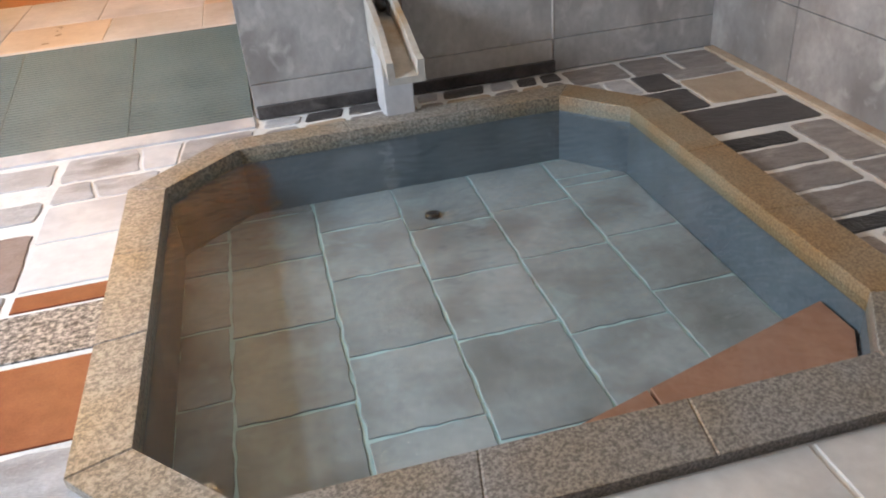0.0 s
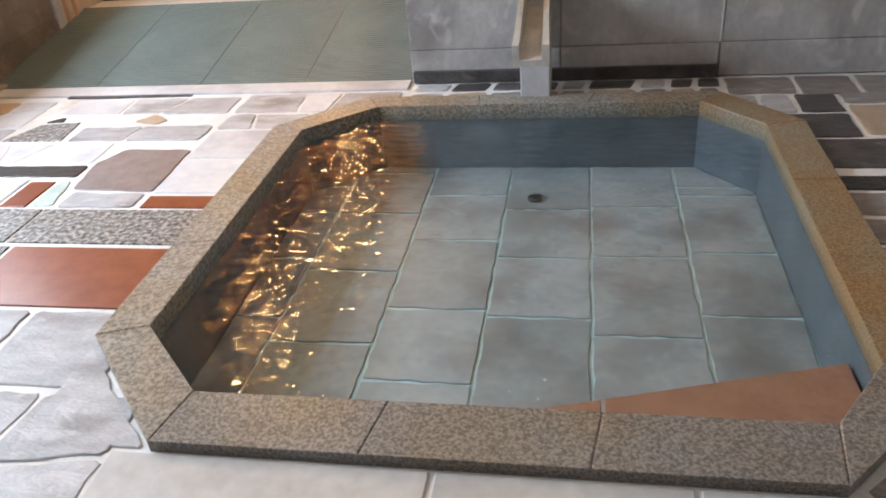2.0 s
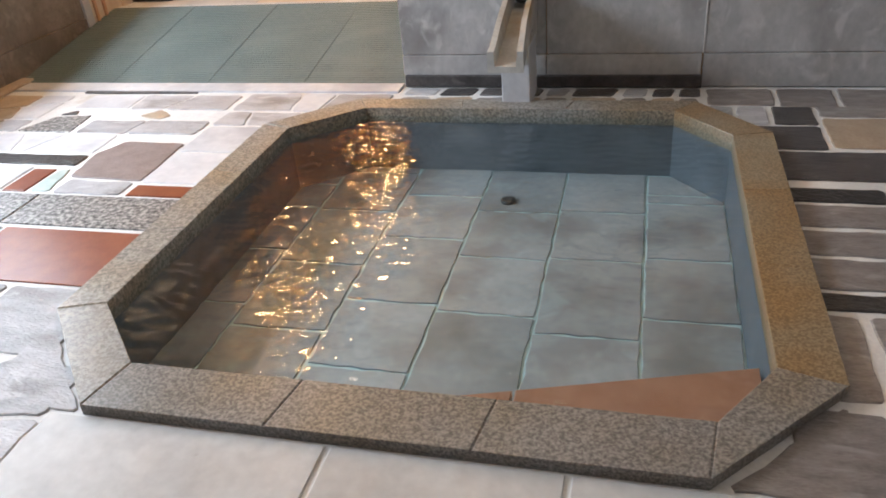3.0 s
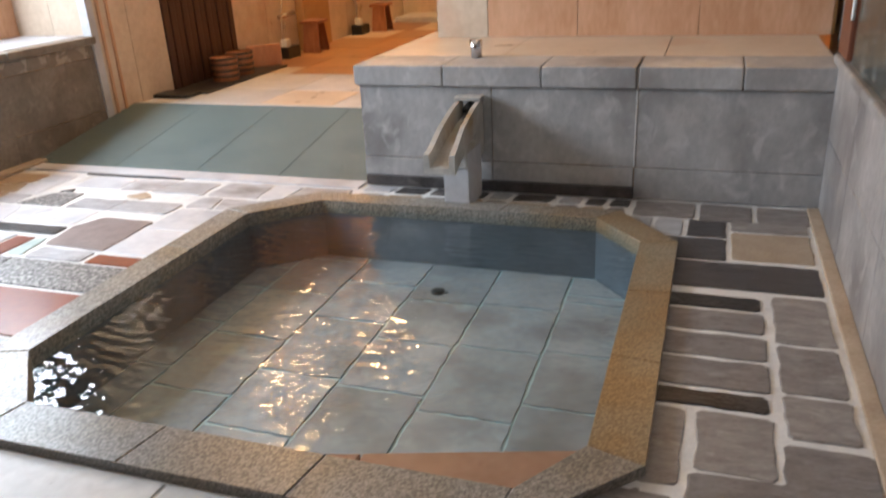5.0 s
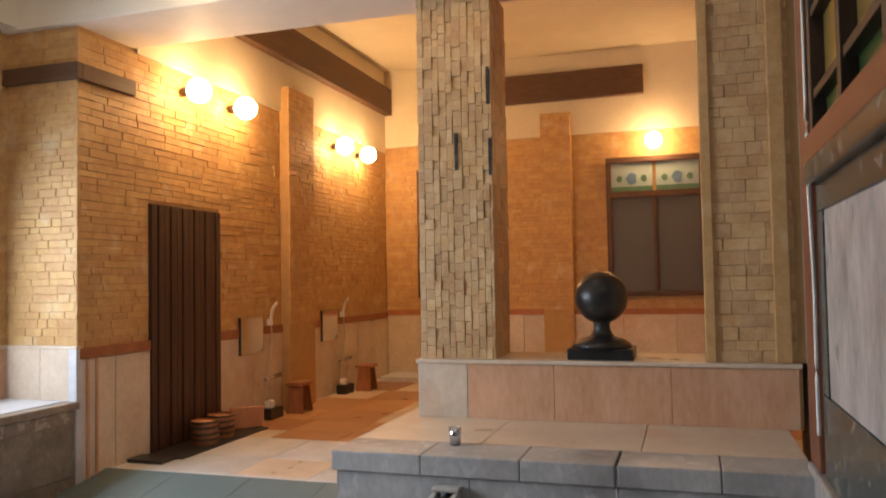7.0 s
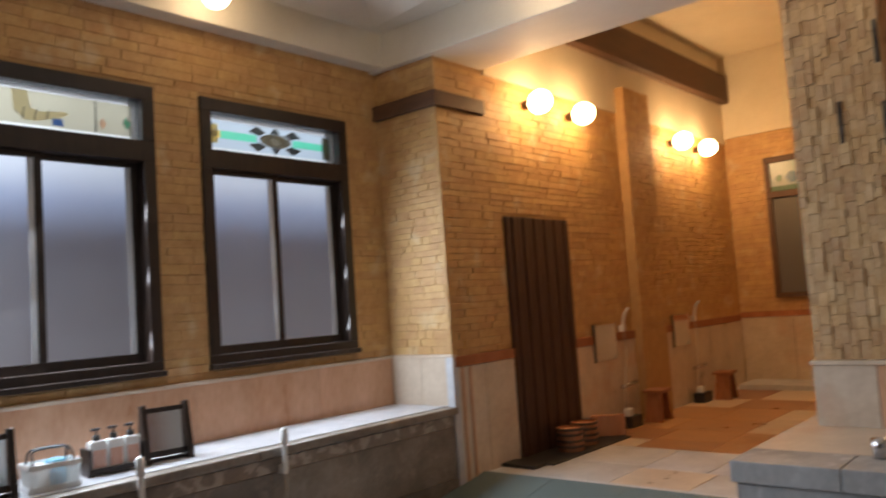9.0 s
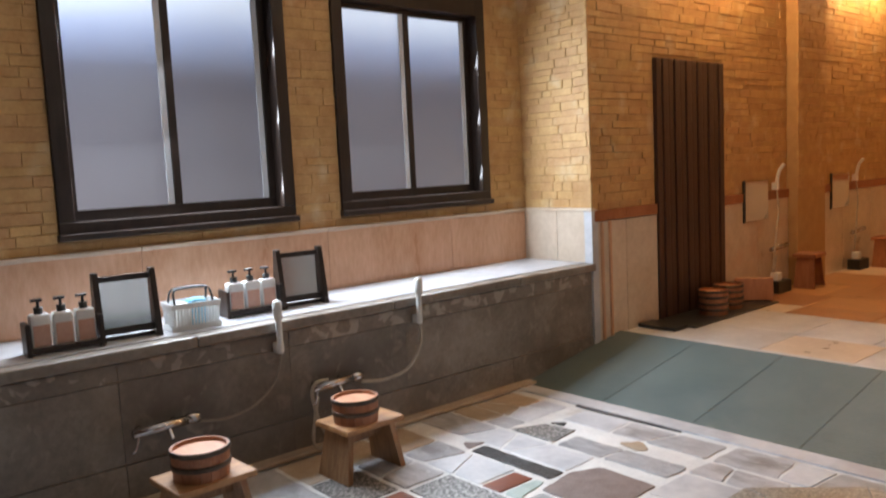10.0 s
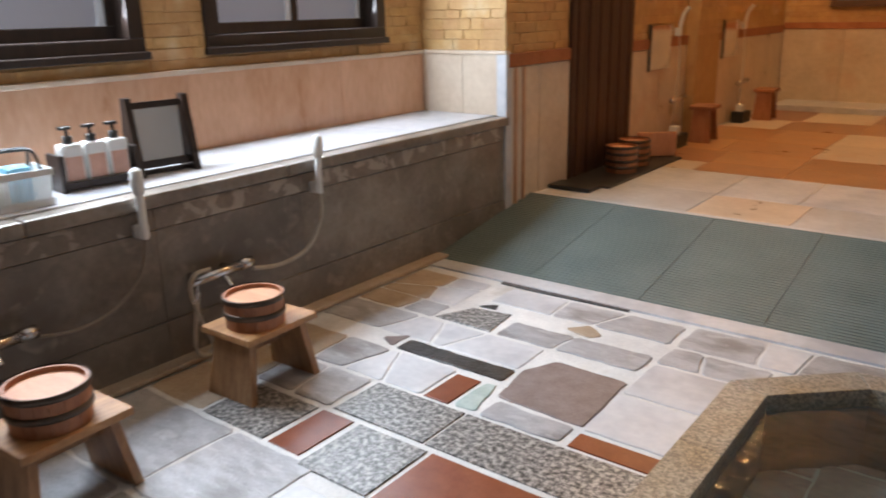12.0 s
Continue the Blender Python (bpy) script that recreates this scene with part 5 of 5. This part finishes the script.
def shower(yh, y0, loop):
    s = thing("hand_shower", "white hand shower with beige hose and chrome mixer tap", "shower", "ledge showers", (FX, 0, -0.10))
    part("holder", boxm(0.0, yh - 0.022, 0.70, 0.055, yh + 0.022, 0.755, bev=0.008), "whitep", s, "white plastic holder")
    grip = tube("handle", [(0.05, yh, 0.70), (0.055, yh - 0.004, 0.80), (0.065, yh - 0.010, 0.90)], 0.017, "whitep", s, segs=12)
    smooth(part("head", lathe([(0, 0), (0.022, 0.005), (0.027, 0.05), (0.024, 0.10), (0.0, 0.115)], 18, pose(0.065, yh - 0.010, 0.885, 6, 8, 0)), "whitep", grip))
    tube("mixer_body", [(0.075, y0, 0.465), (0.075, y0 + 0.27, 0.475)], 0.023, "chrome", s, segs=16)
    tube("control_knob", [(0.075, y0 + 0.265, 0.475), (0.075, y0 + 0.325, 0.477)], 0.026, "chrome", s, segs=16)
    for d in (0.05, 0.22):
        tube("wall_union", [(-0.012, y0 + d, 0.468), (0.075, y0 + d, 0.468)], 0.017, "chrome", s, segs=12)
    tube("spout", [(0.075, y0 + 0.17, 0.46), (0.10, y0 + 0.17, 0.43), (0.12, y0 + 0.17, 0.41)], 0.013, "chrome", s)
    tube("lever", [(0.09, y0 + 0.02, 0.46), (0.10, y0 + 0.0, 0.40), (0.10, y0 - 0.02, 0.385)], 0.007, "chrome", s)
    if loop:
        pts = [(0.05, yh, 0.70), (0.06, yh - 0.01, 0.58), (0.07, yh - 0.12, 0.45), (0.075, yh - 0.30, 0.415), (0.075, y0 + 0.33, 0.44)]
        tube("hose", pts, 0.010, "hose", s, "beige ribbed hose")
        tube("hose", [(0.075, y0 + 0.10, 0.50), (0.085, y0 + 0.02, 0.50), (0.09, y0 - 0.015, 0.44), (0.10, y0 + 0.01, 0.30), (0.10, y0 + 0.06, 0.17), (0.10, y0 + 0.02, 0.13), (0.10, y0 - 0.03, 0.19), (0.09, y0 + 0.02, 0.42)], 0.010, "hose", s, "beige ribbed hose")
    else:
        pts = [(0.05, yh, 0.70), (0.05, yh - 0.012, 0.63), (0.05, yh - 0.06, 0.535), (0.055, yh - 0.18, 0.45), (0.065, yh - 0.34, 0.425), (0.075, y0 + 0.33, 0.45)]
        tube("hose", pts, 0.007, "duskhose", s, "hose in a darker brown-grey that stands for shade")


shower(1.885, 1.07, False)
shower(2.85, 2.05, True)
br = thing("scrub_brush", "black and blue handled brush leaning on the ledge wall", "brush", at=(-2.50, 0.30, 0.0))
part("brush_handle", boxm(-0.015, -0.03, 0.12, 0.015, 0.03, 0.46, bev=0.01, m=pose(0, 0, 0, 0, -8, 0)), "blackp", br)
part("brush_grip", boxm(-0.02, -0.034, 0.27, 0.02, 0.034, 0.36, bev=0.008, m=pose(0, 0, 0, 0, -8, 0)), "bluep", br, "blue grip")
part("brush_head", boxm(-0.04, -0.07, 0.0, 0.04, 0.07, 0.12, bev=0.012), "blackp", br)

# ---- paving, stone by stone ----
ROUGH = {"pale": 0.006, "greyst": 0.005, "whitem": 0.003, "tanstone": 0.005, "dark": 0.004, "black": 0.004, "purple": 0.004, "greenst": 0.006}
def stone(pts, material, z=0.0, gap=0.006, parent=None):
    cx, cy = sum(p[0] for p in pts) / len(pts), sum(p[1] for p in pts) / len(pts)
    q = []
    for x, y in pts:
        q.append((x + math.copysign(min(gap, abs(cx - x)), cx - x), y + math.copysign(min(gap, abs(cy - y)), cy - y)))
    if material in ROUGH:
        q = worn_outline(q, ROUGH[material])
    part("paving_stone", prism(q, z - 0.03, z, 0.005 if material in ROUGH else 0.003), material, parent or floor)


def half(pts, o, n):
    """The part of a convex outline on the side of the line through o to which n points."""
    out = []
    for p, q in zip(pts, pts[1:] + pts[:1]):
        a, b = (p[0] - o[0]) * n[0] + (p[1] - o[1]) * n[1], (q[0] - o[0]) * n[0] + (q[1] - o[1]) * n[1]
        if a >= 0:
            out.append(p)
        if a * b < 0:
            t = a / (a - b)
            out.append((p[0] + (q[0] - p[0]) * t, p[1] + (q[1] - p[1]) * t))
    return out


def crazy(pts, w, h, rng, tilt, out):
    """Splits a convex outline by slanting lines into uneven stones of about w by h."""
    xs, ys = [p[0] for p in pts], [p[1] for p in pts]
    dx, dy = max(xs) - min(xs), max(ys) - min(ys)
    across = dx / w >= dy / h
    if (dx / w if across else dy / h) < 1.45:
        out.append(pts)
        return out
    o = (min(xs) + dx * rng.uniform(0.36, 0.64), min(ys) + dy * rng.uniform(0.36, 0.64))
    a = rng.uniform(-tilt, tilt) + (0 if across else math.pi / 2)
    n = (math.cos(a), math.sin(a))
    for side in (half(pts, o, n), half(pts, o, (-n[0], -n[1]))):
        if len(side) > 2:
            crazy(side, w, h, rng, tilt, out)
    return out


def rect(x0, y0, x1, y1):
    return [(x0, y0), (x1, y0), (x1, y1), (x0, y1)]


for r in ((-2.19, 1.78, -1.83, 2.07), (-1.62, 1.74, -1.29, 2.07), (-1.79, 2.09, -1.34, 2.36), (-1.34, 2.09, -0.57, 2.36)):
    stone(rect(*r), "granite")
for r in ((-1.81, 1.78, -1.64, 2.07), (-1.28, 1.69, -0.57, 2.07), (-1.57, 2.37, -1.44, 2.61), (-0.93, 2.37, -0.57, 2.48)):
    stone(rect(*r), "red")
stone(rect(-1.96, 2.65, -1.37, 2.77), "black")
stone([(-1.33, 2.53), (-0.93, 2.51), (-0.95, 2.94), (-1.29, 2.95), (-1.37, 2.79), (-1.34, 2.61)], "purple")
stone(rect(-0.94, 2.50, -0.57, 2.83), "whitem")
stone(rect(-0.94, 2.84, -0.57, 3.16), "whitem")
stone([(-1.43, 2.38), (-1.32, 2.38), (-1.36, 2.61), (-1.43, 2.61)], "greenst")
stone([(-2.04, 3.05), (-1.70, 3.04), (-1.73, 3.29), (-1.95, 3.26)], "granite")
stone([(-1.95, 3.28), (-1.83, 3.29), (-1.86, 3.37)], "black")
stone([(-1.44, 3.28), (-1.28, 3.24), (-1.24, 3.31), (-1.36, 3.39)], "tanstone")
stone([(-2.09, 2.71), (-1.98, 2.66), (-1.98, 2.81)], "purple")
tagged(part("dark_chip_line", prism([(-2.03, 3.640), (-1.8, 3.632), (-1.5, 3.642), (-1.28, 3.645), (-1.28, 3.660), (-1.5, 3.664), (-1.8, 3.660), (-2.03, 3.666)], -0.02, 0.003), "dark", floor), "dark slate chips in the joint")
rng = random.Random(21)
ZONES = ((-2.56, 2.09, -1.81, 2.36, 0.3, 0.28), (-2.56, 2.37, -1.58, 2.64, 0.27, 0.26), (-2.56, 2.78, -1.38, 3.03, 0.33, 0.25), (-1.31, 2.37, -0.95, 2.51, 0.4, 0.16),
         (-2.56, 3.04, -2.05, 3.60, 0.35, 0.25), (-1.94, 3.38, -0.96, 3.62, 0.34, 0.20), (-1.68, 3.04, -0.96, 3.23, 0.36, 0.2), (-0.94, 3.17, -0.50, 3.37, 0.30, 0.2), (-0.94, 3.38, -0.08, 3.65, 0.3, 0.20),
         (-2.56, 1.78, -2.20, 2.08, 0.25, 0.3), (-2.56, 1.33, -1.53, 1.77, 0.5, 0.42), (-1.52, 1.31, -0.93, 1.68, 0.4, 0.34), (-0.92, 1.31, -0.50, 1.68, 0.34, 0.3),
         (-2.56, 0.61, -1.20, 1.32, 0.5, 0.4), (-1.19, 0.61, -0.33, 1.30, 0.42, 0.36), (-2.56, -1.96, -0.33, 0.60, 0.6, 0.5))
for x0, y0, x1, y1, w, h in ZONES:
    for pts in crazy(rect(x0, y0, x1, y1), w, h, rng, 0.42 if y0 > 2.3 else 0.22, []):
        tan = max(p[0] for p in pts) < -2.1 and min(p[0] for p in pts) < -2.5 and y0 > 1.7
        stone(pts, "tanstone" if tan else rng.choice(("pale", "pale", "pale", "whitem", "pale", "whitem", "greyst" if y0 < 0 else "pale")), rng.uniform(-0.003, 0.001), 0.008)
stone([(-0.62, 1.50), (-0.62, 1.11), (-0.24, 1.11)], "pale")
# slabs on the near side of the bath
for a, b in ((-0.33, 0.50), (0.505, 1.10), (1.105, 1.62)):
    stone(rect(a, 0.62, b, 1.105), "slab")
for k, (a, b) in enumerate(((-0.33, 0.30), (0.305, 0.95), (0.955, 1.62))):
    stone(rect(a, 0.10, b, 0.615), "slab")
    stone(rect(a, -0.5, b, 0.095), "slab")
    stone(rect(a, -1.3, b, -0.505), "slab")
    stone(rect(a, -2.2, b, -1.305), "slab")
# far strip behind the bath and the strip beside the right wall
x = -0.04
while x < 1.48:
    w = rng.uniform(0.10, 0.26)
    stone([(x + rng.uniform(0, 0.02), 3.45), (min(x + w, 1.5), 3.45), (min(x + w, 1.5) - rng.uniform(0, 0.03), 3.62), (x, 3.61)], rng.choice(("pale", "greyst", "tanstone")), gap=0.008)
    stone([(x, 3.63), (min(x + w * 0.9, 1.5), 3.63), (min(x + w, 1.5), 3.75), (x + 0.02, 3.75)], rng.choice(("pale", "pale", "dark")), gap=0.008)
    x += w
for r, m in (((1.79, 3.28, 1.98, 3.51), "dark"), ((1.64, 3.28, 1.78, 3.51), "pale"), ((1.48, 3.29, 1.63, 3.51), "pale"), ((1.99, 3.03, 2.34, 3.37), "tanstone"), ((1.99, 3.38, 2.34, 3.52), "greyst"),
             ((1.60, 3.01, 1.98, 3.27), "dark"), ((1.68, 2.72, 2.34, 3.00), "dark"), ((1.68, 2.54, 2.10, 2.66), "black"), ((1.68, 1.85, 2.10, 1.95), "black"), ((1.86, 1.21, 2.07, 1.37), "black")):
    stone(rect(*r), m)
for x0, y0, x1, y1, w, h in ((1.68, 2.35, 2.11, 2.53, 0.32, 0.25), (1.68, 2.16, 2.11, 2.34, 0.6, 0.2), (1.68, 1.96, 2.11, 2.15, 0.6, 0.2), (2.13, 1.74, 2.34, 2.70, 0.3, 0.32),
                             (1.68, 1.45, 1.86, 1.84, 0.3, 0.4), (1.88, 1.53, 2.11, 1.84, 0.3, 0.4), (1.61, 1.01, 1.85, 1.42, 0.3, 0.45), (2.09, 0.86, 2.34, 1.42, 0.3, 0.35), (1.86, 0.86, 2.07, 1.20, 0.3, 0.3), (1.61, -2.03, 2.34, 0.84, 0.45, 0.45), (1.61, 0.84, 1.85, 1.00, 0.3, 0.2)):
    for a, b, c, d in cut_rect(x0, y0, x1, y1, w, h, 0.1, rng, []):
        stone(rect(a, b, c, d), "greyst", rng.uniform(-0.002, 0.001), 0.008)
stone([(1.86, 1.39), (2.36, 1.43), (2.36, 1.72), (2.13, 1.72), (2.12, 1.52), (1.87, 1.52)], "greyst")
for a, b in ((1.52, 1.83), (1.84, 2.10), (2.11, 2.36)):
    stone(rect(a, 3.52 if a < 1.8 else 3.50, b, 3.75), "greyst")
stone([(1.45, 1.11), (1.74, 1.10), (1.76, 1.44)], "greyst")
# far room paving
for a, b, c, d in cut_rect(-2.6, 5.02, 3.1, 10.4, 0.8, 0.6, 0.12, rng, []):
    stone(rect(a, b, c, d), rng.choice(("farpave", "farpave", "farpave", "cream")) if b > 5.75 else rng.choice(("whitem", "slab", "cream")), FAR_Z, 0.004, far_floor)
